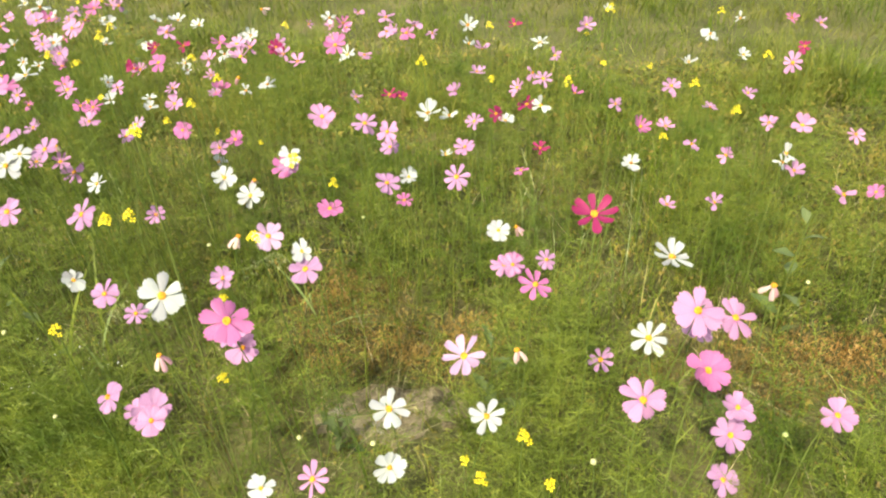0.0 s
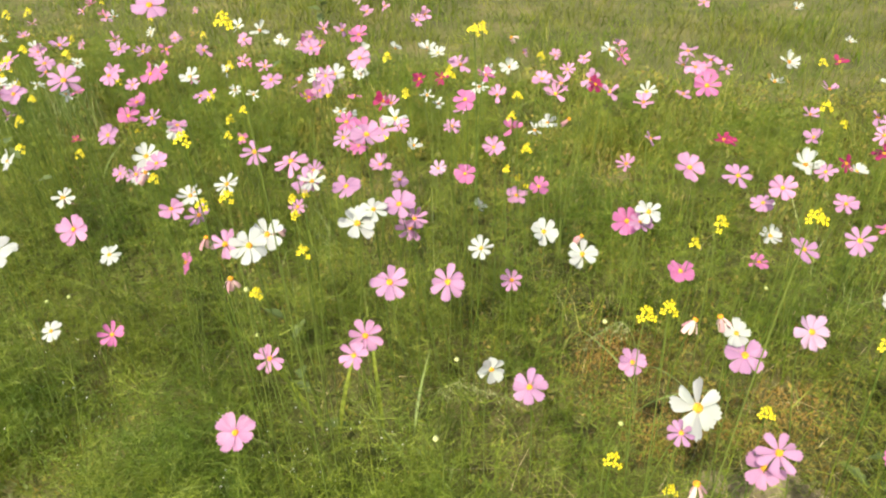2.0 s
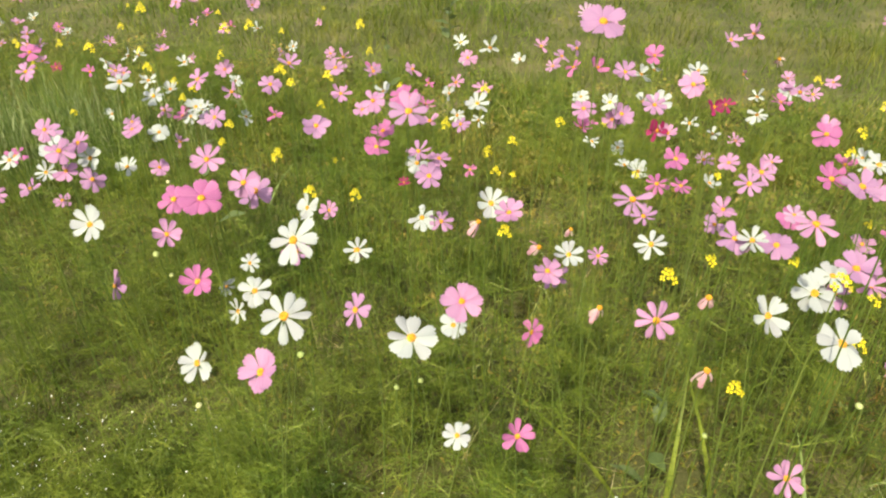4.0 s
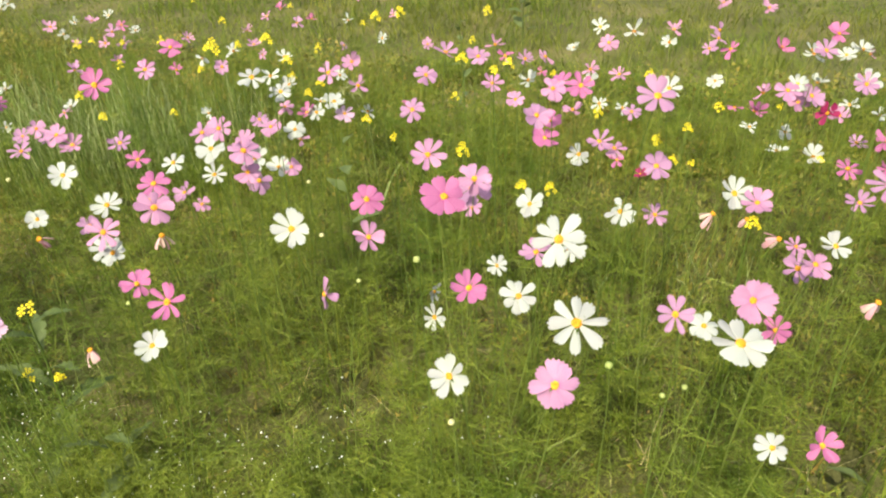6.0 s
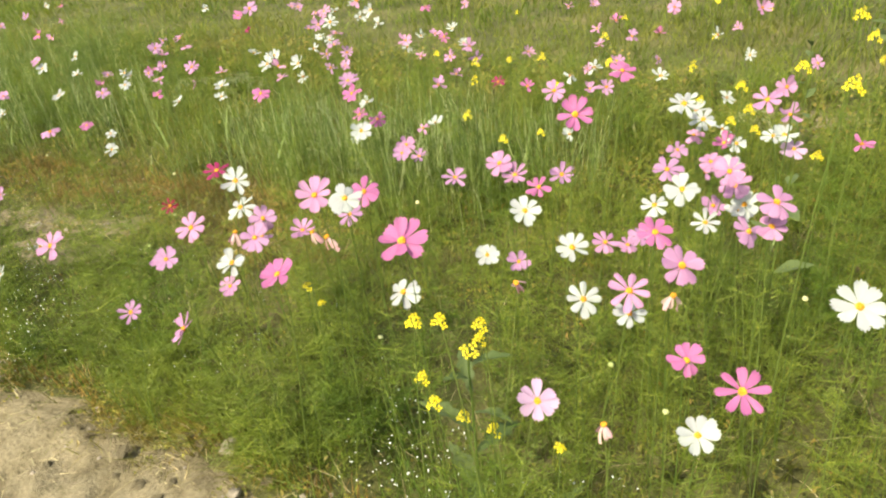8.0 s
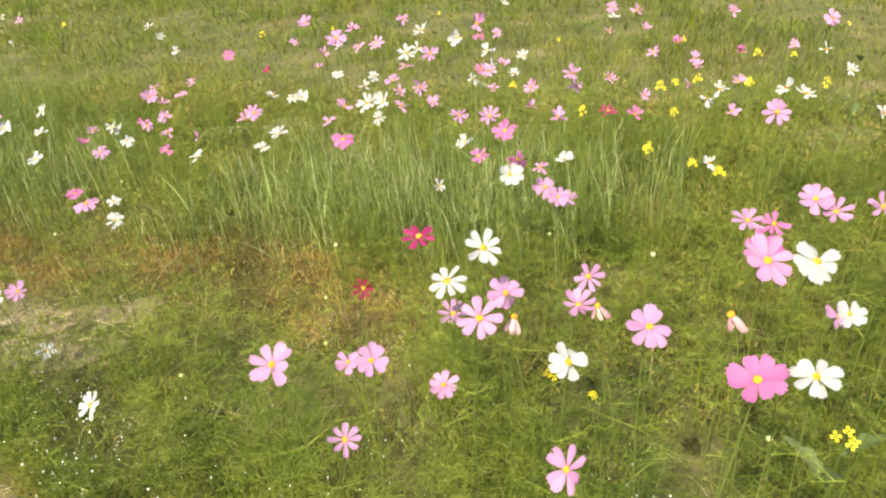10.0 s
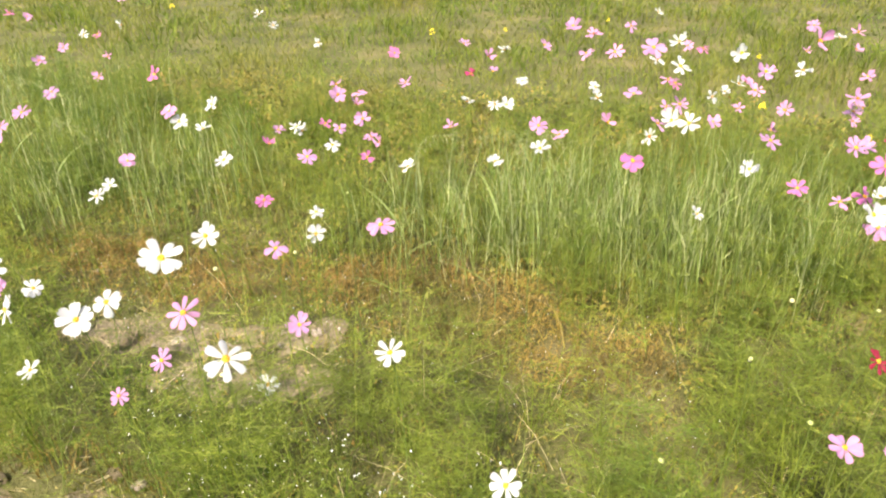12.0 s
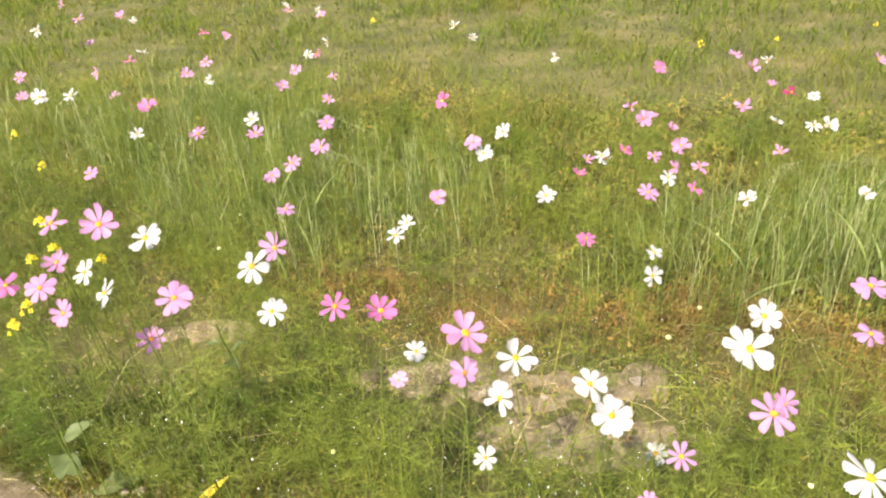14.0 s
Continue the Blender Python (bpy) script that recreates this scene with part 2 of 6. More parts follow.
def near_scatter(n, x0, x1, d0, d1, power=1.0):
    """Places at d0 to d1 beyond the path's edge, thinning out with the distance."""
    x = rng.uniform(x0, x1, n)
    d = d0 + (d1 - d0) * rng.uniform(0, 1, n) ** power
    return x, path_edge(x) + d


def blob(x, y, cx, cy, rx, ry):
    """1 in the middle of an uneven patch, 0 outside it."""
    wob = 0.18 * np.sin(5 * x + 3 * y) + 0.12 * np.sin(11 * x - 7 * y)
    return np.clip(1.6 - 1.3 * np.sqrt(((x - cx) / rx) ** 2 + ((y - cy) / ry) ** 2) + wob, 0, 1)


def russet(x, y):
    """Where the low brown weeds lie open between the flowers."""
    m = np.maximum.reduce([blob(x, y, *place) for place in ((-4.3, 3.1, 0.38, 0.2), (-4.0, 2.86, 0.3, 0.13), (-4.65, 3.35, 0.5, 0.2), (-5.1, 3.42, 0.5, 0.18), (-5.65, 3.6, 0.35, 0.15),
                                                            (-0.2, 1.5, 0.35, 0.2), (0.9, 1.42, 0.4, 0.15), (-0.4, 1.8, 0.25, 0.12))])
    return m * (1 - bare(x, y))


BARE = ((-4.97, 3.06, 0.45, 0.13), (-5.45, 3.1, 0.25, 0.1), (-4.9, 2.84, 0.38, 0.11), (-0.22, 1.3, 0.26, 0.12), (-6.15, 3.38, 0.28, 0.1), (-1.75, 4.3, 0.35, 0.2))


def bare(x, y):
    """Where dry soil shows between the plants."""
    return np.maximum.reduce([blob(x, y, *place) for place in BARE])


def opened(x, y):
    """Where the growth stays low, over the bare soil and on the path's side of it."""
    return np.maximum.reduce([blob(x, y, cx, cy - 0.16, rx * 0.95, ry + 0.14) for cx, cy, rx, ry in BARE])


# ---- ground ----
def ground_sheet():
    xs = np.concatenate([np.linspace(-400, -16, 14), np.arange(-15, 6.01, 0.11), np.linspace(7, 400, 14)])
    ys = np.concatenate([np.linspace(-400, -4, 12), np.arange(-3, 8.01, 0.09), np.linspace(9, 500, 18)])
    gx, gy = np.meshgrid(xs, ys)
    far = np.clip(1 - np.maximum(np.abs(gx + 4) - 9, np.abs(gy - 3) - 5) / 3, 0, 1)
    v = np.stack([gx.ravel(), gy.ravel(), (height(gx, gy) * far).ravel()], 1)
    nx, ny = len(xs), len(ys)
    i = (np.arange(ny - 1)[:, None] * nx + np.arange(nx - 1)[None, :]).ravel()
    t = np.concatenate([np.stack([i, i + 1, i + nx + 1], 1), np.stack([i, i + nx + 1, i + nx], 1)])
    ob = new("ground", smooth(arrays_to_mesh("ground", v, t, SOIL)))
    return tagged(ob, "mossy brown soil under the flower meadow", "ground", kind="structure")


def path_sheet():
    """The trodden earth of the path, lying on the ground, lumpy, with a crumbling edge."""
    xs = np.concatenate([np.linspace(-60, -9.2, 60), np.arange(-9, 3, 0.022), np.linspace(3.2, 50, 60)])
    rows = np.concatenate([[0.0, 0.008], np.arange(0.03, 0.7, 0.025), [0.8, 1.0, 1.3, 2.0]])
    v = []
    for r in rows:
        y = path_edge(xs) - r
        lump = np.array([0.02 * noise.noise(Vector((a * 6, b * 6, 0.3))) + 0.015 * noise.noise(Vector((a * 17, b * 17, 4.3))) + 0.008 * noise.noise(Vector((a * 45, b * 45, 9.0))) for a, b in zip(xs, y)])
        v.append(np.stack([xs, y, -0.028 + 0.034 * min(r / 0.12, 1) ** 0.7 - 0.02 * min(max(r - 0.1, 0) / 0.3, 1) + lump * min(0.3 + r / 0.1, 1) + 0.012 + 0.04 * np.clip(np.abs(xs + 3) - 7, 0, 1)], 1))
    v = np.concatenate(v)
    n = len(xs)
    i = (np.arange(len(rows) - 1)[:, None] * n + np.arange(n - 1)[None, :]).ravel()
    t = np.concatenate([np.stack([i, i + n, i + n + 1], 1), np.stack([i, i + n + 1, i + 1], 1)])
    ob = new("path", smooth(arrays_to_mesh("path", v, t, DIRT)))
    return tagged(ob, "bare trodden earth path with a crumbling edge", "path", kind="structure")


ground_sheet()
path_sheet()


def stuff(name, pairs, material, label, category):
    v, t = joined(pairs)
    return tagged(new(name, arrays_to_mesh(name, v, t, material)), label, category, kind="stuff")


# ---- the green of the meadow ----
def flecks(x, y, z, size, flat=0.6):
    """Small leaflets, one corner triangle each, lying mostly level."""
    n = len(x)
    a = rng.uniform(0, 2 * np.pi, n)
    u = np.stack([np.cos(a), np.sin(a), rng.normal(0, flat, n)], 1) * (size * 0.5)[:, None]
    w = np.stack([-np.sin(a), np.cos(a), rng.normal(0, flat, n)], 1) * (size * rng.uniform(0.25, 0.5, n))[:, None]
    c = np.stack([x, y, z], 1)
    return np.stack([c - u - w * 0.5, c - u * 0.3 + w, c + u], 1).reshape(-1, 3), np.arange(3 * n).reshape(-1, 3)


def cushion(x, y, scale, seed):
    """How high the low growth mounds up, from 0 to about 1, in rounded tufts."""
    return np.clip(np.array([0.5 + 0.75 * noise.noise(Vector((a * scale, b * scale, seed))) + 0.35 * noise.noise(Vector((a * scale * 3.1, b * scale * 3.1, seed))) for a, b in zip(x, y)]), 0, 1.2)


def low_growth():
    """Mats of small-leaved weeds in rounded tufts, with a few short blades among them."""
    x, y = near_scatter(190000, -8.5, 3.0, 0.0, 3.6, 1.15)
    keep = rng.uniform(0, 1, len(x)) > np.maximum.reduce([0.8 * bare(x, y), 0.82 * russet(x, y), 0.6 * np.clip((0.85 - (y - path_edge(x))) / 0.25, 0, 1)])
    x, y = x[keep], y[keep]
    mound = cushion(x, y, 4.5, 2.0)
    n = len(x)
    d = y - path_edge(x)
    z = height(x, y) + 0.005 + mound * rng.uniform(0.2, 1.0, n) * (0.09 + 0.09 * np.clip(d - 0.5, 0, 1))
    pairs = [flecks(x, y, z, rng.uniform(0.006, 0.017, n) * (1 + 0.35 * np.clip(d - 0.8, 0, 2)))]
    k = n // 5
    pairs.append(blades(x[:k], y[:k], rng.uniform(0.02, 0.12, k), rng.uniform(0.002, 0.005, k), rng.uniform(0.3, 1.5, k)))
    k = 9000
    x, d = rng.uniform(-7.2, -2.2, k), 0.03 - 0.16 * rng.uniform(0, 1, k) ** 2.2
    y = path_edge(x) + d
    tuft = cushion(x, y, 7.0, 21.0) > 0.5
    x, y, d = x[tuft], y[tuft], d[tuft]
    k = len(x)
    pairs.append(flecks(x, y, 0.012 + rng.uniform(0, 0.04, k), rng.uniform(0.005, 0.013, k)))
    pairs.append(blades(x[: k // 3], y[: k // 3], rng.uniform(0.03, 0.11, k // 3), rng.uniform(0.0015, 0.004, k // 3), rng.uniform(0.4, 2.0, k // 3), lean_dir=rng.uniform(-2.8, -0.5, k // 3), z0=np.full(k // 3, 0.01)))
    return stuff("low_weeds", pairs, WEED, "low green and brownish small-leaved weeds covering the soil", "weeds")


def shade_zone(x, y):
    """Where leafy weeds, darkened for the shade of the hollows, crowd the edge of the path."""
    d = y - path_edge(x)
    return np.maximum.reduce([blob(x, d, *place) for place in ((-2.75, 0.22, 0.55, 0.2), (-3.5, 0.25, 0.5, 0.18), (-4.2, 0.2, 0.45, 0.2), (-2.0, 0.18, 0.5, 0.2), (-5.4, 0.25, 0.4, 0.18), (-6.0, 0.25, 0.5, 0.25), (-1.3, 0.15, 0.4, 0.18))])


def shade_growth():
    """Leafy weeds, mounded knee-low along the path, with hollows between them; their dark green stands in for shade."""
    x, y = near_scatter(120000, -7.0, -0.7, -0.02, 0.75)
    mound = cushion(x, y, 3.6, 12.0)
    keep = rng.uniform(0, 1, len(x)) < shade_zone(x, y) * np.clip(2.2 * mound - 0.5, 0, 1)
    x, y, mound = x[keep], y[keep], mound[keep]
    n = len(x)
    z = height(x, y) + 0.01 + np.clip(mound - 0.15, 0.05, 1) * rng.uniform(0.1, 1.0, n) * 0.17
    k = n // 10
    pairs = [flecks(x, y, z, rng.uniform(0.005, 0.012, n), 0.8), blades(x[:k], y[:k], rng.uniform(0.05, 0.2, k), rng.uniform(0.002, 0.006, k), rng.uniform(0.2, 1.2, k))]
    return stuff("shade_dark_weeds", pairs, SHADE_WEED, "leafy green weeds at the path's edge, coloured dark for shaded hollows", "weeds")


def russet_growth():
    """Low bushy weeds turned russet: small leaflets on wiry branching stalks, with dry stalks between."""
    x, y = near_scatter(600000, -6.6, 1.6, 0.0, 2.0)
    keep = rng.uniform(0, 1, len(x)) < russet(x, y)
    x, y = x[keep], y[keep]
    mound = cushion(x, y, 6.0, 8.0)
    keep = rng.uniform(0, 1, len(x)) < 0.25 + mound
    x, y, mound = x[keep], y[keep], mound[keep]
    n = len(x)
    z = height(x, y) + 0.004 + mound * rng.uniform(0.15, 1.0, n) * 0.11
    pairs = [flecks(x, y, z, rng.uniform(0.004, 0.011, n))]
    k = n // 7
    pairs.append(blades(x[:k], y[:k], rng.uniform(0.02, 0.14, k), rng.uniform(0.0012, 0.0025, k), rng.uniform(0.1, 1.0, k)))
    return stuff("russet_weeds", pairs, MOSS, "low bushy weeds turned russet brown in an open patch", "weeds")


def meadow_grass():
    """Grass among the flowers: in uneven clumps, low beside the path, shorter again towards the open meadow."""
    x, y = near_scatter(150000, -10.0, 4.0, 0.02, 6.0, 1.1)
    clump = np.array([noise.noise(Vector((a * 1.9, b * 1.9, 1.0))) + 0.5 * noise.noise(Vector((a * 5.3, b * 5.3, 6.0))) for a, b in zip(x, y)])
    d = y - path_edge(x)
    near = np.clip((d - 0.2) / 1.2, 0.14, 1.0)
    keep = (rng.uniform(0, 1, len(x)) < (0.45 + 1.3 * clump) * near * np.clip((6.2 - d) / 2.5, 0, 1)) & (rng.uniform(0, 1, len(x)) > 0.92 * np.maximum.reduce([russet(x, y), 0.8 * russet(x, y + 0.14), opened(x, y)]))
    keep &= rng.uniform(0, 1, len(x)) > 0.45 * np.clip(-(x + 2.6) / 0.6, 0, 1) * np.clip((d - 0.7) / 0.4, 0, 1)
    x, y, clump, d = x[keep], y[keep], clump[keep], d[keep]
    n = len(x)
    h = rng.uniform(0.05, 0.23, n) * (1 + 0.9 * clump) * np.clip(0.3 + d * 0.45, 0.3, 1.0) * np.clip((6.8 - d) / 4, 0.35, 1.0) * np.where(x < -2.9, 0.8, 1.0)
    pairs = [blades(x, y, h, rng.uniform(0.002, 0.0046, n), rng.uniform(0.1, 1.4, n))]
    return stuff("meadow_grass", pairs, GRASS, "fresh green meadow grass between the flowers", "grass")


def far_grass():
    """The open meadow behind: short turf with taller, uneven tufts in it."""
    x = rng.uniform(-17, 7, 300000)
    y = 3.2 + 15 * rng.uniform(0, 1, len(x)) ** 1.7
    keep = y > path_edge(x) + 1.6
    x, y = x[keep], y[keep]
    clump = np.array([noise.noise(Vector((a * 0.9, b * 0.9, 3.0))) + 0.6 * noise.noise(Vector((a * 3.1, b * 3.1, 7.0))) for a, b in zip(x, y)])
    half = len(x) // 2
    lx, ly, mound = x[half:], y[half:], np.clip(0.5 + clump[half:], 0.1, 1.3)
    x, y, clump = x[:half], y[:half], clump[:half]
    n = len(x)
    s = np.clip(y / 5, 0.9, 3)
    h = rng.uniform(0.04, 0.14, n) * np.clip(1.0 + 2.4 * clump, 0.4, 2.8)
    tall = rng.uniform(0, 1, n) < 0.015
    h = np.where(tall, rng.uniform(0.2, 0.4, n), h)
    pairs = [blades(x, y, h, rng.uniform(0.0035, 0.007, n) * s * np.where(tall, 0.6, 1.0), rng.uniform(0.1, 1.4, n), z0=height(x, y) * np.clip((9 - y) / 2, 0, 1))]
    m = len(lx)
    pairs.append(flecks(lx, ly, height(lx, ly) * np.clip((9 - ly) / 2, 0, 1) + mound * rng.uniform(0.1, 1.0, m) * 0.12, rng.uniform(0.007, 0.019, m) * np.clip(ly / 5, 0.9, 3), 0.8))
    return stuff("far_grass", pairs, LAWN, "short uneven grass of the open meadow behind", "grass")


def feather_growth():
    """The thread-leaved green of the cosmos plants."""
    x, y = near_scatter(10600, -8.2, 2.4, 0.03, 3.0, 1.5)
    clump = np.array([noise.noise(Vector((a * 3.0, b * 3.0, 5.0))) + 0.35 * noise.noise(Vector((a * 8.0, b * 8.0, 2.0))) for a, b in zip(x, y)])
    keep = (rng.uniform(0, 1, len(x)) < 0.55 + 1.7 * clump) & (rng.uniform(0, 1, len(x)) > 0.92 * np.maximum.reduce([russet(x, y), russet(x, y + 0.14), opened(x, y)]))
    keep &= rng.uniform(0, 1, len(x)) > 0.15 * shade_zone(x, y)
    x, y, clump = x[keep], y[keep], clump[keep]
    pairs = []
    tops = rng.uniform(0.16, 0.44, len(x)) * np.clip(0.85 + 1.0 * clump, 0.45, 1.3) * np.clip(0.75 + (y - path_edge(x)), 0.78, 1.0)
    lx, ly = rng.normal(0, 0.05, len(x)), rng.normal(0, 0.05, len(x))
    base = np.stack([x, y, height(x, y) - 0.01], 1)
    tip = base + np.stack([lx, ly, tops], 1)
    pairs.append(threads(base, tip, np.full(len(x), 0.004)))
    for k in range(11):
        f = 0.12 + 0.085 * k + rng.uniform(-0.04, 0.04, len(x))
        c = base + (tip - base) * f[:, None]
        a = k * 2.4 + rng.uniform(0, 2 * np.pi, len(x))
        pairs.append(feathers(c[:, 0], c[:, 1], c[:, 2], rng.uniform(0.07, 0.155, len(x)) * (1.1 - 0.45 * f), a, rng.uniform(0.15, 0.9, len(x))))
    return stuff("cosmos_foliage", pairs, FERN, "feathery thread-leaved green foliage of the cosmos", "foliage")


def tall_grass():
    pairs = []
    for cx, cy, rx, ry, n, top in ((-3.7, 3.5, 0.5, 0.3, 1500, 0.6), (-4.15, 3.6, 0.5, 0.3, 700, 0.48), (-3.1, 3.5, 0.4, 0.3, 600, 0.5), (-3.4, 3.25, 0.35, 0.2, 450, 0.5), (-4.4, 3.5, 0.5, 0.15, 160, 0.5),
                                   (-5.9, 4.2, 0.8, 0.5, 1500, 0.5), (-1.3, 2.1, 0.35, 0.3, 70, 0.45),
                                   (0.4, 2.0, 0.3, 0.3, 90, 0.42), (-7.2, 5.2, 1.2, 0.9, 2200, 0.5)):
        k = n // 4
        r, a = np.sqrt(rng.uniform(0, 1, k)), rng.uniform(0, 2 * np.pi, k)
        x, y = cx + rx * r * np.cos(a), cy + ry * r * np.sin(a)
        tops, lean, way = rng.uniform(0.55, 1.05, k) * top, rng.uniform(0.02, 0.3, k), rng.uniform(0, 2 * np.pi, k)
        pairs.append(blades(x, y, tops, rng.uniform(0.003, 0.0045, k), lean, lean_dir=way))
        for f in (0.08, 0.2, 0.34, 0.5, 0.66):
            far = tops * lean * f * 0.6
            lx, ly = x + far * np.cos(way), y + far * np.sin(way)
            pairs.append(blades(lx, ly, rng.uniform(0.06, 0.17, k), rng.uniform(0.0016, 0.0032, k), rng.uniform(0.25, 1.2, k), 1.2, z0=height(x, y) + tops * f))
    return stuff("tall_grass", pairs, TALL, "tall upright pale green grass in clumps", "grass")


def straw_growth():
    x, y = near_scatter(5000, -8, 2.5, -0.25, 3.0)
    keep = (y > path_edge(x)) | (rng.uniform(0, 1, len(x)) < 0.35)
    x, y = x[keep], y[keep]
    n = len(x)
    pairs = [blades(x, y, rng.uniform(0.01, 0.12, n), rng.uniform(0.0015, 0.0035, n), rng.uniform(0.5, 5.0, n))]
    return stuff("dry_straw", pairs, STRAW, "dry straw and dead stalks among the green", "straw")


def tiny_blooms():
    """Pin-head white flowers of the weeds along the path."""
    x, d = [], []
    for x0, x1, d0, d1, n in ((-3.3, -2.3, 0.02, 0.4, 330), (-2.4, -1.8, 0.1, 0.5, 60), (-5.15, -4.4, 0.0, 0.35, 200), (-4.3, -3.6, 0.05, 0.4, 80), (-6.6, -5.3, 0.0, 0.3, 120), (-4.7, -3.4, 0.5, 1.1, 150), (-5.8, -4.6, 0.55, 1.1, 170), (-1.5, -1.0, 0.2, 0.5, 80)):
        x.append(rng.uniform(x0, x1, n)), d.append(rng.uniform(d0, d1, n))
    x, d = np.concatenate(x), np.concatenate(d)
    y = path_edge(x) + d
    z = height(x, y) + rng.uniform(0.03, 0.16, len(x))
    r = np.where(d > 0.49, rng.uniform(0.0008, 0.0017, len(x)), rng.uniform(0.0014, 0.0029, len(x)))
    v, t = [], []
    for k in range(4):
        a = k * np.pi / 2
        v.append(np.stack([x + r * np.cos(a), y + r * np.sin(a) - 0.3 * r, z + 0.6 * r * np.sin(a)], 1))
    v.append(np.stack([x, y, z + r * 0.8], 1))
    n = len(x)
    v = np.concatenate(v)
    i = np.arange(n)
    t = np.concatenate([np.stack([i + k * n, i + (k + 1) % 4 * n, i + 4 * n], 1) for k in range(4)])
    stalk = threads(np.stack([x, y, height(x, y) - 0.01], 1), np.stack([x, y, z], 1), np.full(n, 0.0016))
    tagged(new("tiny_white_blooms", arrays_to_mesh("tiny_white_blooms", v, t, TINY)), "pin-head white flowers of weeds beside the path", "flowers", kind="stuff")
    return stuff("bloom_stalks", [stalk], FERN, "hair-thin green stalks of the tiny white flowers", "stalks")


low_growth()
shade_growth()
russet_growth()
meadow_grass()
far_grass()
feather_growth()
tall_grass()
straw_growth()
tiny_blooms()


# ---- flowers ----
def petal_mesh(colour, breadth, cup, seed):
    """One petal of length 1 along x: a narrow claw widening to a blunt, notched tip, with fine grooves along it."""
    r = random.Random(seed)
    us = (0.08, 0.22, 0.4, 0.58, 0.76, 0.9, 1.0)
    width = (0.16, 0.38, 0.66, 0.88, 1.0, 0.99, 0.86)
    cross = (-1.0, -0.68, -0.34, 0.0, 0.34, 0.68, 1.0)
    notch = (-0.07, r.uniform(0.0, 0.04), r.uniform(-0.07, -0.03), r.uniform(0.02, 0.06), r.uniform(-0.07, -0.03), r.uniform(0.0, 0.04), -0.08)
    skew, bend, curl = r.uniform(-0.07, 0.07), r.uniform(-0.12, 0.12), r.uniform(-0.09, 0.12)
    verts, faces, coord = [], [], []
    for i, u in enumerate(us):
        for j, c in enumerate(cross):
            x = u + (notch[j] if i == len(us) - 1 else 0.0) - 0.04 * abs(c) * u * u
            y = c * width[i] * breadth / 2 + skew * u * u
            z = cup * u * u + curl * u ** 4 + 0.07 * c * c * width[i] * (0.7 if cup > 0 else -0.5) + (0.014 if j % 2 else -0.012) * width[i] + bend * c * u * breadth
            verts.append((x, y, z))
            coord.append((u, c * 1.5, 0))
    n = len(cross)
    for i in range(len(us) - 1):
        for j in range(n - 1):
            k = i * n + j
            faces.append((k, k + n, k + n + 1, k + 1))
    me = smooth(mesh_from("petal", verts, faces, PETALS[colour]))
    at = me.attributes.new("along", "FLOAT_VECTOR", "POINT")
    at.data.foreach_set("vector", np.array(coord, np.float32).ravel())
    return me


def disc_mesh(seed):
    """The yellow centre: a low dome, knobbly with florets."""
    r = random.Random(seed)
    verts, faces = [(0, 0, 0.085)], []
    rings = ((0.045, 0.1), (0.085, 0.09), (0.125, 0.07), (0.16, 0.03), (0.16, -0.05))
    for i, (q, h) in enumerate(rings):
        for s in range(12):
            a = s * math.pi / 6 + 0.26 * i
            w = q * r.uniform(0.88, 1.12)
            verts.append((w * math.cos(a), w * math.sin(a), h + r.uniform(-0.012, 0.03) * (i < 4)))
    for s in range(12):
        faces.append((0, 1 + s, 1 + (s + 1) % 12))
        for i in range(len(rings) - 1):
            k, q = 1 + 12 * i + s, 1 + 12 * i + (s + 1) % 12
            faces.append((k, k + 12, q + 12, q))
    return mesh_from("centre", verts, faces, DISC)


def calyx_mesh():
    """The green cup under the flower with eight pointed sepals."""
    verts, faces = [(0, 0, -0.13)], []
    for k in range(8):
        a = k * math.pi / 4
        for w, q, z in ((0.0, 0.38, -0.05), (math.pi / 8, 0.15, -0.045)):
            verts.append((q * math.cos(a + w), q * math.sin(a + w), z))
    for k in range(16):
        faces.append((0, 1 + (k + 1) % 16, 1 + k))
    return mesh_from("calyx", verts, faces, STEM)


PETAL_KINDS = {}
DISCS = [disc_mesh(k) for k in range(4)]
CALYX = calyx_mesh()


def petal_kind(colour, breadth, cup, k):
    key = (colour, round(breadth, 2), round(cup, 2), k)
    if key not in PETAL_KINDS:
        PETAL_KINDS[key] = petal_mesh(colour, breadth, cup, 17 * len(PETAL_KINDS) + k)
    return PETAL_KINDS[key]


COROLLAS = {}


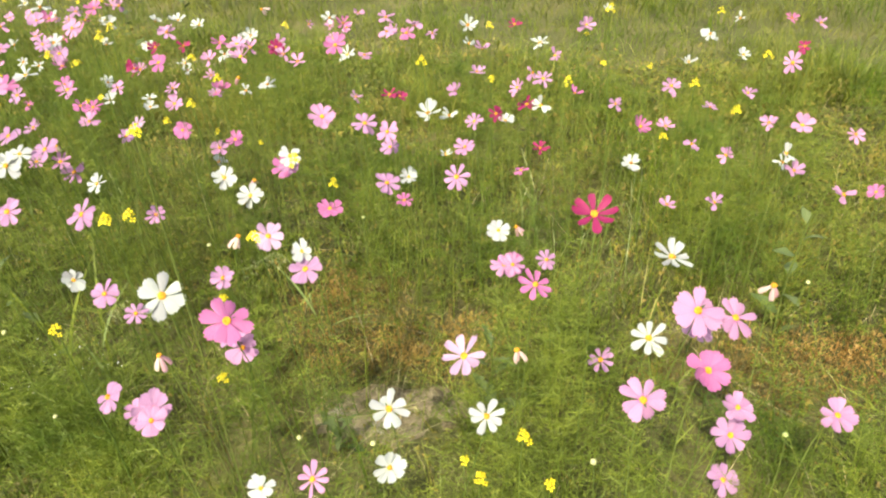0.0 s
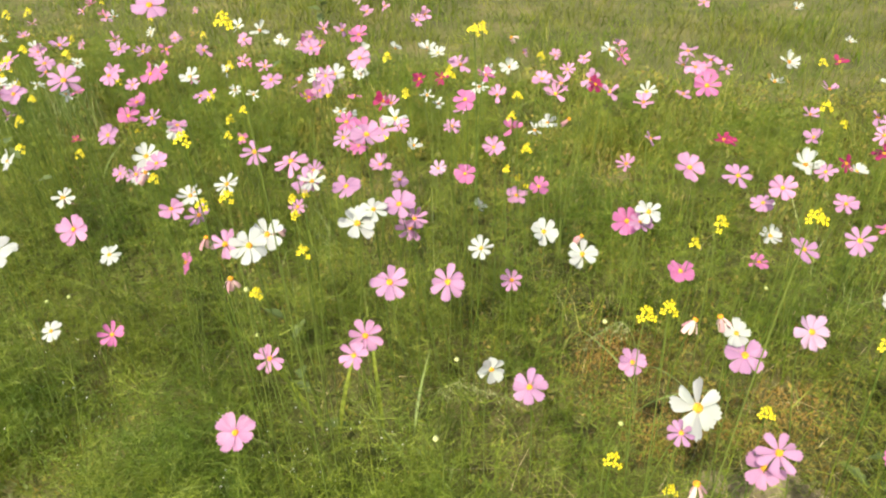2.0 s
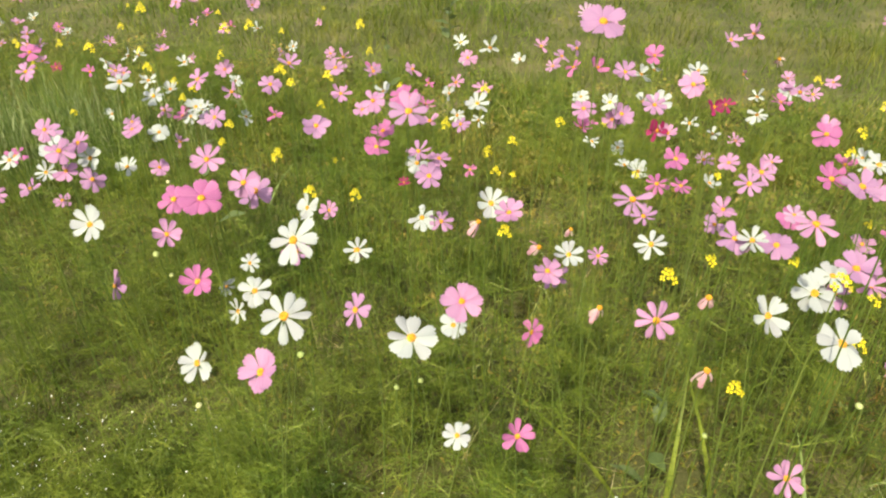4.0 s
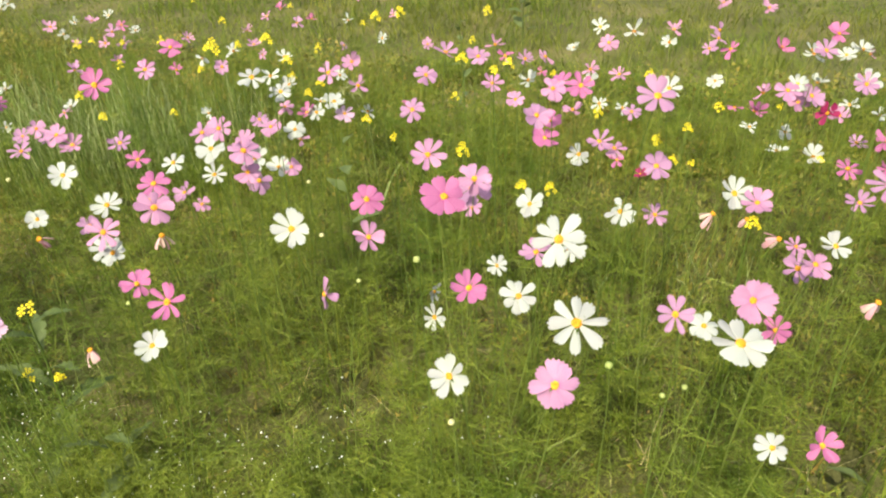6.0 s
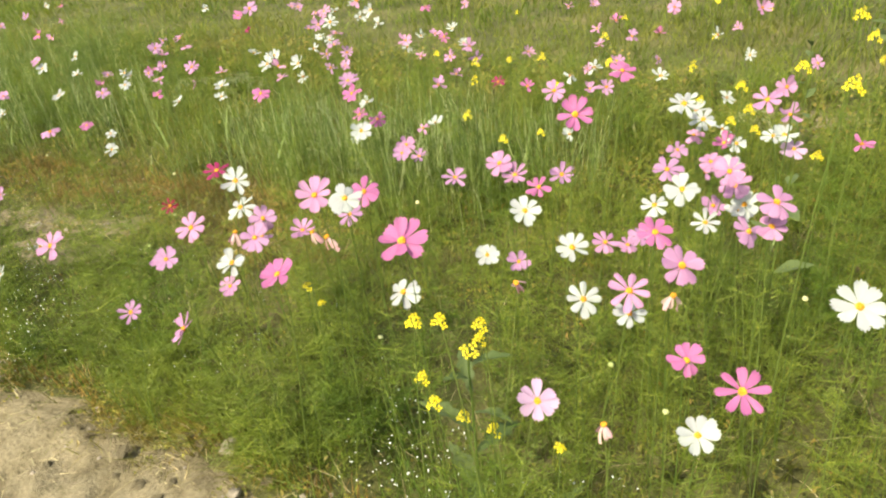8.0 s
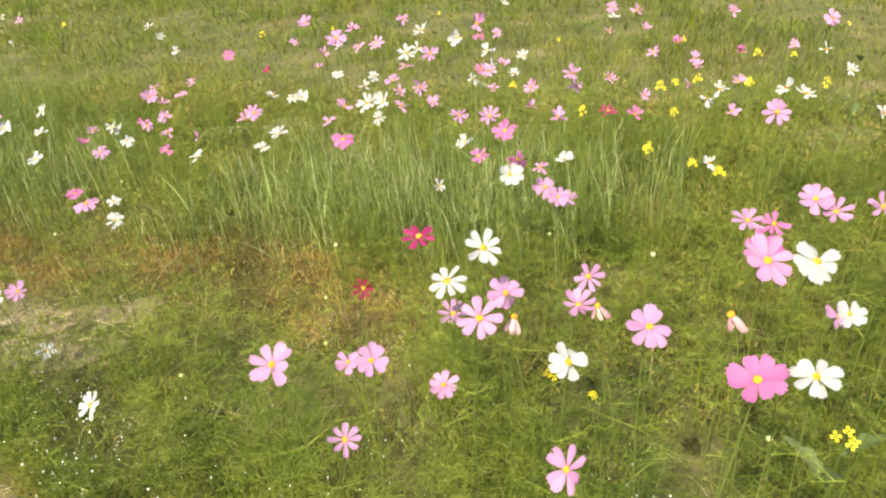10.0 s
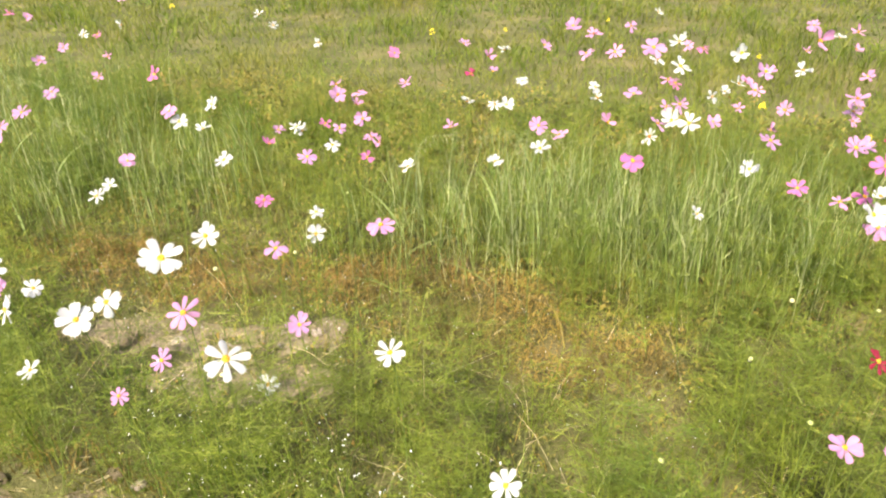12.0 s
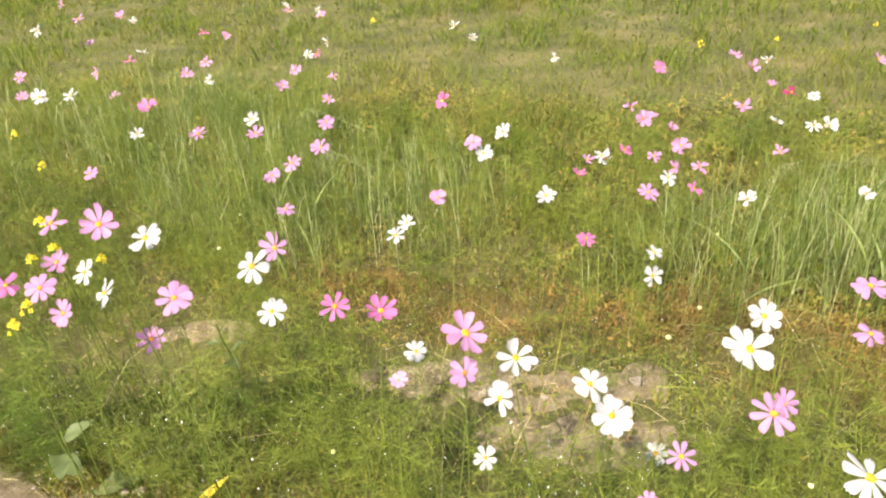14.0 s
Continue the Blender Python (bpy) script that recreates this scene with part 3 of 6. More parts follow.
def corolla(colour, breadth, cup, k):
    """The ring of petals of a flower far back, in one mesh; k varies how ragged it is."""
    key = (colour, breadth, cup, k)
    if key in COROLLAS:
        return COROLLAS[key]
    r = random.Random(len(COROLLAS) * 31 + k)
    verts, faces, coord = [], [], []
    for i in range(8):
        if i in ((), (), (6,), (2, 5))[k]:
            continue
        src = petal_kind(colour, breadth, cup, i % 3)
        m = Matrix.Rotation(i * math.pi / 4 + r.uniform(-0.12, 0.12), 4, "Z") @ Matrix.Translation((0, 0, 0.012 * (i % 2))) @ Matrix.Rotation(r.uniform(-0.4, 0.3) * (1 + k * 0.4), 4, "Y") @ Matrix.Rotation(r.uniform(-0.25, 0.25), 4, "X") @ Matrix.Scale(r.uniform(0.72, 1.06), 4)
        b = len(verts)
        verts += [m @ v.co for v in src.vertices]
        coord += [tuple(d.vector) for d in src.attributes["along"].data]
        faces += [tuple(b + c for c in f.vertices) for f in src.polygons]
    me = smooth(mesh_from("petals", verts, faces, PETALS[colour]))
    me.attributes.new("along", "FLOAT_VECTOR", "POINT").data.foreach_set("vector", np.array(coord, np.float32).ravel())
    COROLLAS[key] = me
    return me


def tube(points, radii, sides=5):
    verts, faces = [], []
    for i, p in enumerate(points):
        d = (points[min(i + 1, len(points) - 1)] - points[max(i - 1, 0)]).normalized()
        u = d.cross(Vector((0.3, 0.9, 0.1))).normalized()
        w = d.cross(u)
        for s in range(sides):
            a = 2 * math.pi * s / sides
            verts.append(p + (u * math.cos(a) + w * math.sin(a)) * radii[i])
    for i in range(len(points) - 1):
        for s in range(sides):
            k, q = i * sides + s, i * sides + (s + 1) % sides
            faces.append((k, q, q + sides, k + sides))
    return verts, faces


def stem_mesh(foot, top, normal, seed, thick=0.0011):
    """A slender stem from the ground to below the flower, turning into its axis; returns the mesh and its line."""
    r = random.Random(seed)
    end = top - normal * 0.008
    p1 = foot.lerp(end, 0.45) + Vector((r.uniform(-0.045, 0.045), r.uniform(-0.035, 0.035), 0))
    p2 = end - normal * 0.07 - Vector((0, 0, 0.02))
    line = []
    for k in range(9):
        s = k / 8
        line.append(foot * (1 - s) ** 3 + p1 * 3 * s * (1 - s) ** 2 + p2 * 3 * s * s * (1 - s) + end * s ** 3)
    verts, faces = tube(line, [thick * (1.15 - 0.35 * k / 8) for k in range(9)])
    return smooth(mesh_from("stem", verts, faces, STEM)), line


def leaves_mesh(line, seed):
    """A few pairs of thread leaves on the lower stem."""
    r = np.random.default_rng(seed)
    pts = [line[k] for k in (1, 2, 3, 4, 5) for _ in range(2)]
    c = np.array([tuple(p) for p in pts])
    n = len(c)
    a = np.arange(n) * np.pi + np.repeat(r.uniform(0, 6, n // 2), 2)
    v, t = feathers(c[:, 0], c[:, 1], c[:, 2], r.uniform(0.06, 0.11, n), a, r.uniform(0.2, 0.8, n))
    return arrays_to_mesh("foliage", v, t, FERN)


COUNT = [0]
NEAR_DEPTH = 1.05
FAR = {key: ([], [], [], []) for key in (*PETALS, "stem", "centre")}


def far_add(key, verts, faces, coord=None):
    """Lay a piece into the one mesh of the flowers at the back."""
    v, f, c, n = FAR[key]
    base = sum(n)
    v.append(verts), n.append(len(verts))
    f.append([tuple(base + q for q in one) for one in faces])
    c.append(coord if coord is not None else np.zeros((len(verts), 3)))


def far_cosmos():
    """All the cosmos at the back of the bed, too many to count, as one mesh."""
    verts, faces, coord, index, mats = [], [], [], [], []
    base = 0
    for key, (v, f, c, n) in FAR.items():
        if not v:
            continue
        for one in f:
            faces += [tuple(base + q for q in face) for face in one]
            index += [len(mats)] * len(one)
        verts.append(np.concatenate(v)), coord.append(np.concatenate(c))
        base += sum(n)
        mats.append(PETALS[key] if key in PETALS else STEM if key == "stem" else DISC)
    me = bpy.data.meshes.new("far_cosmos")
    me.from_pydata(np.concatenate(verts).tolist(), [], faces)
    for m in mats:
        me.materials.append(m)
    me.polygons.foreach_set("material_index", index)
    me.attributes.new("along", "FLOAT_VECTOR", "POINT").data.foreach_set("vector", np.concatenate(coord).astype(np.float32).ravel())
    return tagged(new("far_cosmos", smooth(me)), "pink and white cosmos crowding the back of the meadow", "flowers", kind="stuff")


WORDS = {"white": "white", "blush": "very pale pink", "pink": "pink", "rose": "deep pink", "lilac": "mauve pink", "magenta": "dark magenta", "crimson": "crimson red"}


def cosmos(colour, x, y, z, size=0.068, tilt=42, turn=0, breadth=0.0, petals=8, facing=None):
    """A cosmos in flower: its centre at (x, y, z), size across, facing about tilt degrees from straight up towards the path, turned sideways by about turn; facing gives both exactly."""
    COUNT[0] += 1
    seed = COUNT[0]
    r = random.Random(seed * 7919)
    near = y - float(path_edge(x)) < NEAR_DEPTH
    if facing is None:
        tilt += r.uniform(-20, 10) if near else r.uniform(-32, 14)
        turn += r.uniform(-26, 26) if near else r.uniform(-50, 50)
    else:
        tilt, turn = facing
    size *= 1.04 if near else 1.0
    breadth = breadth or r.choice((0.36, 0.42, 0.46, 0.5, 0.56) if near else (0.34, 0.4, 0.46, 0.52))
    cup = r.choice((-0.1, 0.0, 0.08, 0.16)) if near else r.choice((-0.08, 0.06, 0.16, 0.3))
    a, b = radians(tilt), radians(turn)
    normal = Vector((math.sin(a) * math.sin(b), -math.sin(a) * math.cos(b), math.cos(a)))
    centre = Vector((x, y, z))
    gx, gy = x - normal.x * 0.06 + r.uniform(-0.11, 0.11), y - normal.y * 0.05 + r.uniform(-0.03, 0.09)
    foot = Vector((gx, gy, float(height(gx, gy)) - 0.01))
    head = Matrix.Translation(centre - foot) @ normal.to_track_quat("Z", "Y").to_matrix().to_4x4() @ Matrix.Rotation(r.uniform(0, 6.28), 4, "Z") @ Matrix.Scale(size / 2, 4)
    stem, line = stem_mesh(Vector(), centre - foot, normal, seed)
    if not near:
        there = Matrix.Translation(foot)
        for key, me, m in ((colour, corolla(colour, breadth, cup, seed % 4), there @ head), ("centre", DISCS[seed % 4], there @ head), ("stem", stem, there)):
            co = np.empty(3 * len(me.vertices), np.float32)
            me.vertices.foreach_get("co", co)
            m = np.array(m)
            at = None
            if key == colour:
                at = np.empty(3 * len(me.vertices), np.float32)
                me.attributes["along"].data.foreach_get("vector", at)
                at = at.reshape(-1, 3)
            far_add(key, co.reshape(-1, 3) @ m[:3, :3].T + m[:3, 3], [tuple(q.vertices) for q in me.polygons], at)
        bpy.data.meshes.remove(stem)
        return None
    root = tagged(new("cosmos"), ("%s cosmos with %s petals on a thin stem" % (WORDS[colour], "broad overlapping" if breadth > 0.5 else "slender spaced")), "flower", "cosmos flowers in the meadow")
    root.location = foot
    part("stem", stem, root)
    bloom = part("flower_head", CALYX, root, head, "green calyx under the petals")
    part("centre", DISCS[seed % 4], bloom, None, "yellow flower centre")
    part("foliage", leaves_mesh(line, seed), root, label="feathery green leaves")
    for k in range(petals):
        m = Matrix.Rotation(2 * math.pi * k / petals + r.uniform(-0.14, 0.14), 4, "Z") @ Matrix.Translation((0, 0, 0.014 * (k % 2))) @ Matrix.Rotation((r.uniform(-0.24, 0.2) + (0.5 if r.random() < 0.07 else 0)), 4, "Y") @ Matrix.Rotation(r.uniform(-0.3, 0.3), 4, "X") @ Matrix.Diagonal((r.uniform(0.86, 1.05), r.uniform(0.8, 1.12), 1, 1))
        part("petal", petal_kind(colour, breadth, cup, k % 4), bloom, m)
    return root


def mustard(x, y, z, heads=3):
    """A mustard plant's flowering top: small four-petalled yellow flowers clustered round a thin stalk."""
    COUNT[0] += 1
    r = random.Random(COUNT[0] * 104729)
    gx, gy = x + r.uniform(-0.04, 0.04), y + r.uniform(0, 0.05)
    foot = Vector((gx, gy, float(height(gx, gy)) - 0.01))
    top = Vector((x, y, z)) - foot
    root = tagged(new("mustard"), "wild mustard with clustered bright yellow flowers", "flower", "mustard plants in the meadow")
    root.location = foot
    stem, line = stem_mesh(Vector(), top, Vector((r.uniform(-0.2, 0.2), -0.1, 1)).normalized(), COUNT[0], 0.0012)
    part("stem", stem, root)
    for k in range(heads * 2):
        a, q = k * 2.4, 0.003 + 0.0013 * k
        c = top + Vector((q * math.cos(a), q * math.sin(a) - 0.003, 0.008 - 0.0026 * k + r.uniform(-0.003, 0.003)))
        d = (Vector((0.8 * math.cos(a), 0.8 * math.sin(a) - 0.8, 0.8))).normalized()
        m = Matrix.Translation(c) @ d.to_track_quat("Z", "Y").to_matrix().to_4x4() @ Matrix.Rotation(r.uniform(0, 1.5), 4, "Z") @ Matrix.Scale(r.uniform(0.55, 0.85), 4)
        part("blossom", BLOSSOM, root, m)
    return root


def blossom_mesh():
    verts, faces = [], []
    for k in range(4):
        c, s = math.cos(k * math.pi / 2), math.sin(k * math.pi / 2)
        b = len(verts)
        for u, w, h in ((0.0008, 0.0, 0.0), (0.0045, -0.0028, 0.0012), (0.0045, 0.0028, 0.0012), (0.0078, -0.0022, 0.0006), (0.0078, 0.0022, 0.0006)):
            verts.append((u * c - w * s, u * s + w * c, h))
        faces += [(b, b + 1, b + 2), (b + 1, b + 3, b + 4, b + 2)]
    return mesh_from("blossom", verts, faces, MUSTARD)


BLOSSOM = blossom_mesh()


def bud_mesh():
    """A round closed bud, ribbed and a little pointed."""
    verts, faces = [], []
    rings = ((0.3, -0.5), (0.8, -0.35), (1.0, 0.0), (0.82, 0.4), (0.45, 0.7), (0.05, 0.85))
    for i, (q, h) in enumerate(rings):
        for s in range(8):
            a = s * math.pi / 4
            w = q * (1.0 if s % 2 else 0.9)
            verts.append((w * math.cos(a), w * math.sin(a), h))
    for i in range(len(rings) - 1):
        for s in range(8):
            k, q = i * 8 + s, i * 8 + (s + 1) % 8
            faces.append((k, q, q + 8, k + 8))
    return smooth(mesh_from("bud", verts, faces, BUD))


BUD_MESH = bud_mesh()


def bud(x, y, z):
    """A closed flower bud on its stem."""
    COUNT[0] += 1
    r = random.Random(COUNT[0] * 613)
    gx, gy = x + r.uniform(-0.04, 0.04), y + r.uniform(0, 0.05)
    foot = Vector((gx, gy, float(height(gx, gy)) - 0.01))
    root = tagged(new("cosmos_bud"), "round pale green cosmos bud on a thin stem", "flower bud", "cosmos buds in the meadow")
    root.location = foot
    top = Vector((x, y, z)) - foot
    axis = Vector((r.uniform(-0.4, 0.4), r.uniform(-0.6, 0.1), 1)).normalized()
    part("stem", stem_mesh(Vector(), top, axis, COUNT[0], 0.001)[0], root)
    m = Matrix.Translation(top) @ axis.to_track_quat("Z", "Y").to_matrix().to_4x4() @ Matrix.Scale(r.uniform(0.0042, 0.006), 4)
    part("bud", BUD_MESH, root, m)
    part("calyx", CALYX, root, m @ Matrix.Translation((0, 0, -0.2)) @ Matrix.Scale(3.4, 4))
    return root


WILT = [petal_mesh("lilac", 0.34, -0.5, 900 + k) for k in range(3)]
for me in WILT:
    me.materials[0] = FADED


def wilted(x, y, z):
    """A flower past its best: shrunken petals hanging from a brown centre."""
    COUNT[0] += 1
    r = random.Random(COUNT[0] * 331)
    gx, gy = x + r.uniform(-0.04, 0.04), y + r.uniform(0, 0.05)
    foot = Vector((gx, gy, float(height(gx, gy)) - 0.01))
    root = tagged(new("wilted_cosmos"), "faded cosmos with shrivelled drooping petals", "flower", "wilted cosmos in the meadow")
    root.location = foot
    top = Vector((x, y, z)) - foot
    axis = Vector((r.uniform(-0.5, 0.5), r.uniform(-0.7, 0.2), 0.8)).normalized()
    part("stem", stem_mesh(Vector(), top, axis, COUNT[0], 0.0011)[0], root)
    head = Matrix.Translation(top) @ axis.to_track_quat("Z", "Y").to_matrix().to_4x4() @ Matrix.Scale(0.03, 4)
    part("centre", DISCS[COUNT[0] % 4], root, head)
    for k in range(6):
        m = head @ Matrix.Rotation(k * 1.05 + r.uniform(-0.2, 0.2), 4, "Z") @ Matrix.Rotation(r.uniform(0.4, 1.1), 4, "Y") @ Matrix.Rotation(r.uniform(-0.6, 0.6), 4, "X") @ Matrix.Scale(r.uniform(0.7, 1.0), 4)
        part("petal", WILT[k % 3], root, m)
    return root


cosmos("pink", 0.918, 1.812, 0.560, 0.075, facing=(30, -10))
cosmos("pink", 1.043, 1.763, 0.550, 0.06, facing=(40, 10))
cosmos("pink", 0.871, 1.438, 0.550, 0.07, facing=(25, 15))
cosmos("white", 0.907, 2.299, 0.600, 0.06, facing=(30, 0))
cosmos("lilac", 0.720, 1.987, 0.550, 0.05, facing=(12, 40))
cosmos("pink", 0.420, 0.841, 0.680, 0.068, facing=(45, 25))
cosmos("white", 0.821, 1.662, 0.550, 0.065, facing=(35, -10))
cosmos("lilac", 0.853, 1.662, 0.500, 0.055, facing=(40, 10))
cosmos("white", -2.090, 1.685, 0.496, 0.055, breadth=0.34, facing=(72, -30))
cosmos("white", -2.088, 1.644, 0.586, 0.04, breadth=0.4, facing=(100, 40))
cosmos("lilac", 1.153, 2.338, 0.683, 0.056)
cosmos("rose", 1.089, 1.674, 0.420, 0.048)
cosmos("rose", 1.087, 2.409, 0.681, 0.052)
cosmos("magenta", 0.976, 2.027, 0.710, 0.048)
cosmos("white", 0.972, 2.564, 0.644, 0.052)
cosmos("pink", 0.938, 1.999, 0.672, 0.071)
cosmos("pink", 0.897, 1.976, 0.498, 0.064)
cosmos("white", 0.878, 2.576, 0.588, 0.073)
cosmos("white", 0.868, 1.771, 0.469, 0.064)
mustard(0.853, 2.425, 0.712, 3)
cosmos("lilac", 0.814, 1.965, 0.599, 0.052)
mustard(0.768, 1.765, 0.779)
cosmos("pink", 0.716, 1.786, 0.490, 0.056)
mustard(0.689, 1.701, 0.660)
cosmos("lilac", 0.674, 1.696, 0.392, 0.06)
bud(0.660, 1.102, 0.550)
cosmos("lilac", 0.654, 1.900, 0.473, 0.056)
cosmos("white", 0.637, 1.985, 0.693, 0.052)
mustard(0.568, 2.147, 0.626, 2)
cosmos("pink", 0.566, 0.751, 0.557, 0.056)
mustard(0.566, 1.675, 0.746)
cosmos("white", 0.553, 2.862, 0.619, 0.052)
cosmos("lilac", 0.546, 1.803, 0.692, 0.06)
cosmos("pink", 0.538, 1.782, 0.586, 0.052)
mustard(0.536, 1.784, 0.556)
cosmos("pink", 0.531, 1.649, 0.416, 0.06)
wilted(0.520, 0.949, 0.659)
bud(0.485, 0.732, 0.537)
cosmos("lilac", 0.460, 2.092, 0.531, 0.056)
cosmos("rose", 0.450, 1.697, 0.625, 0.069)
cosmos("white", 0.434, 1.693, 0.522, 0.063)
cosmos("lilac", 0.418, 0.976, 0.545, 0.056)
cosmos("pink", 0.401, 0.727, 0.602, 0.052)
cosmos("lilac", 0.397, 0.720, 0.551, 0.056)
cosmos("lilac", 0.396, 0.707, 0.464, 0.052)
mustard(0.389, 1.909, 0.875)
mustard(0.381, 1.914, 0.724, 2)
mustard(0.367, 2.164, 0.730, 2)
cosmos("lilac", 0.360, 2.125, 0.772, 0.06)
cosmos("white", 0.359, 0.999, 0.689, 0.071, breadth=0.4)
cosmos("pink", 0.357, 0.831, 0.704, 0.076, breadth=0.56)
cosmos("white", 0.332, 0.978, 0.523, 0.074, breadth=0.38)
cosmos("rose", 0.323, 0.670, 0.732, 0.057, breadth=0.6)
cosmos("rose", 0.305, 1.912, 0.640, 0.048)
mustard(0.287, 1.927, 0.678, 4)
cosmos("lilac", 0.274, 1.104, 0.358, 0.06)
cosmos("white", 0.255, 2.687, 0.789, 0.052)
cosmos("lilac", 0.254, 1.978, 0.730, 0.052)
cosmos("pink", 0.246, 0.677, 0.672, 0.065, breadth=0.5)
cosmos("lilac", 0.215, 1.918, 0.685, 0.064)
cosmos("white", 0.207, 1.948, 0.779, 0.064)
cosmos("magenta", 0.205, 0.919, 0.828, 0.073)
cosmos("white", 0.199, 1.806, 0.650, 0.064)
bud(0.197, 0.726, 0.487)
cosmos("magenta", 0.193, 1.720, 0.563, 0.056)
cosmos("pink", 0.193, 3.474, 0.635, 0.06)
cosmos("lilac", 0.186, 1.936, 0.697, 0.06)
cosmos("lilac", 0.170, 1.262, 0.510, 0.048)
cosmos("magenta", 0.163, 1.825, 0.647, 0.064)
cosmos("magenta", 0.144, 2.110, 0.787, 0.056)
cosmos("rose", 0.140, 1.690, 0.513, 0.052)
cosmos("pink", 0.135, 1.802, 0.705, 0.056)
mustard(0.129, 0.719, 0.443, 2)
cosmos("rose", 0.124, 1.000, 0.636, 0.063, breadth=0.4)
wilted(0.118, 1.518, 0.440)
cosmos("white", 0.103, 1.814, 0.606, 0.052)
cosmos("rose", 0.095, 1.336, 0.450, 0.064)
cosmos("pink", 0.094, 1.221, 0.528, 0.052)
mustard(0.090, 0.766, 0.505, 3)
wilted(0.088, 0.940, 0.534)
cosmos("magenta", 0.078, 1.825, 0.623, 0.056)
cosmos("pink", 0.077, 1.251, 0.508, 0.064)
cosmos("white", 0.071, 1.475, 0.458, 0.06)
mustard(0.068, 2.045, 0.807)
mustard(0.067, 1.865, 0.706, 2)
cosmos("lilac", 0.044, 1.929, 0.776, 0.052)
cosmos("white", 0.030, 0.780, 0.535, 0.059)
cosmos("lilac", 0.028, 1.960, 0.699, 0.052)
cosmos("lilac", 0.017, 1.794, 0.616, 0.056)
mustard(0.017, 0.750, 0.422, 3)
cosmos("white", 0.005, 2.157, 0.721, 0.056)
cosmos("white", 0.004, 2.094, 0.795, 0.07)
cosmos("blush", -0.007, 0.910, 0.549, 0.08, breadth=0.38)
cosmos("pink", -0.008, 1.629, 0.617, 0.056)
mustard(-0.010, 0.777, 0.432, 2)
cosmos("lilac", -0.028, 1.507, 0.595, 0.069)
cosmos("lilac", -0.031, 1.798, 0.706, 0.056)
cosmos("white", -0.049, 1.741, 0.658, 0.056)
cosmos("white", -0.071, 1.880, 0.478, 0.052)
cosmos("white", -0.100, 1.668, 0.697, 0.068)
mustard(-0.105, 1.637, 0.846)
cosmos("lilac", -0.111, 2.222, 0.739, 0.048)
cosmos("white", -0.139, 0.774, 0.420, 0.056)
cosmos("white", -0.150, 0.893, 0.438, 0.074)
cosmos("white", -0.159, 1.626, 0.538, 0.052)
cosmos("lilac", -0.165, 2.201, 0.773, 0.06)
bud(-0.172, 0.819, 0.430)
cosmos("rose", -0.176, 1.615, 0.474, 0.048)
cosmos("lilac", -0.187, 1.419, 0.631, 0.06)
cosmos("rose", -0.189, 2.174, 0.758, 0.064)
cosmos("pink", -0.193, 1.553, 0.700, 0.06)
cosmos("magenta", -0.195, 1.890, 0.661, 0.05)
cosmos("lilac", -0.199, 1.613, 0.632, 0.052)
cosmos("magenta", -0.219, 1.859, 0.678, 0.056)
cosmos("lilac", -0.234, 2.225, 0.753, 0.06)
cosmos("pink", -0.240, 2.095, 0.787, 0.06)
cosmos("lilac", -0.247, 2.160, 0.812, 0.06)
bud(-0.250, 1.403, 0.550)
cosmos("lilac", -0.259, 1.630, 0.692, 0.067)
cosmos("pink", -0.269, 0.751, 0.420, 0.06)
cosmos("pink", -0.297, 1.983, 0.754, 0.056)
bud(-0.301, 0.818, 0.448)
cosmos("rose", -0.326, 1.728, 0.864, 0.064)
mustard(-0.331, 0.907, 0.812)
cosmos("rose", -0.349, 0.772, 0.751, 0.076, breadth=0.52)
cosmos("lilac", -0.349, 2.043, 0.606, 0.052)
mustard(-0.349, 1.571, 0.559, 3)
cosmos("blush", -0.353, 1.032, 0.735, 0.056)
cosmos("lilac", -0.353, 1.210, 0.538, 0.079)
cosmos("white", -0.354, 0.733, 0.420, 0.048)
cosmos("white", -0.363, 1.242, 0.564, 0.053)
cosmos("white", -0.365, 2.083, 0.726, 0.06)
cosmos("pink", -0.366, 1.634, 0.712, 0.071)
cosmos("rose", -0.369, 1.572, 0.480, 0.065)
cosmos("pink", -0.378, 2.447, 0.756, 0.052)
mustard(-0.379, 1.372, 0.726, 4)
cosmos("rose", -0.402, 2.274, 0.770, 0.056)
cosmos("pink", -0.415, 0.943, 0.550, 0.064)
cosmos("lilac", -0.417, 0.914, 0.614, 0.065)
cosmos("pink", -0.424, 1.973, 0.564, 0.064)
wilted(-0.424, 1.182, 0.649)
mustard(-0.431, 0.951, 0.657)
cosmos("white", -0.441, 2.258, 0.793, 0.056)
cosmos("pink", -0.444, 1.788, 0.807, 0.06)
cosmos("white", -0.454, 1.590, 0.627, 0.064)
cosmos("pink", -0.455, 2.612, 0.661, 0.056)
cosmos("lilac", -0.465, 1.606, 0.593, 0.056)
mustard(-0.466, 0.900, 1.004)
wilted(-0.467, 1.175, 0.648)
cosmos("rose", -0.486, 1.646, 0.572, 0.075)
cosmos("lilac", -0.505, 1.883, 0.800, 0.056)
cosmos("pink", -0.510, 2.608, 0.625, 0.056)
mustard(-0.512, 1.028, 0.400)
cosmos("pink", -0.516, 0.762, 0.555, 0.052)
cosmos("lilac", -0.520, 0.784, 0.558, 0.064)
cosmos("white", -0.532, 0.941, 0.675, 0.084, breadth=0.5)
cosmos("magenta", -0.534, 1.922, 0.806, 0.056)
wilted(-0.537, 0.879, 0.592)
cosmos("lilac", -0.539, 1.966, 0.804, 0.064)
cosmos("pink", -0.541, 2.727, 0.639, 0.056)
cosmos("lilac", -0.548, 1.229, 0.508, 0.054)
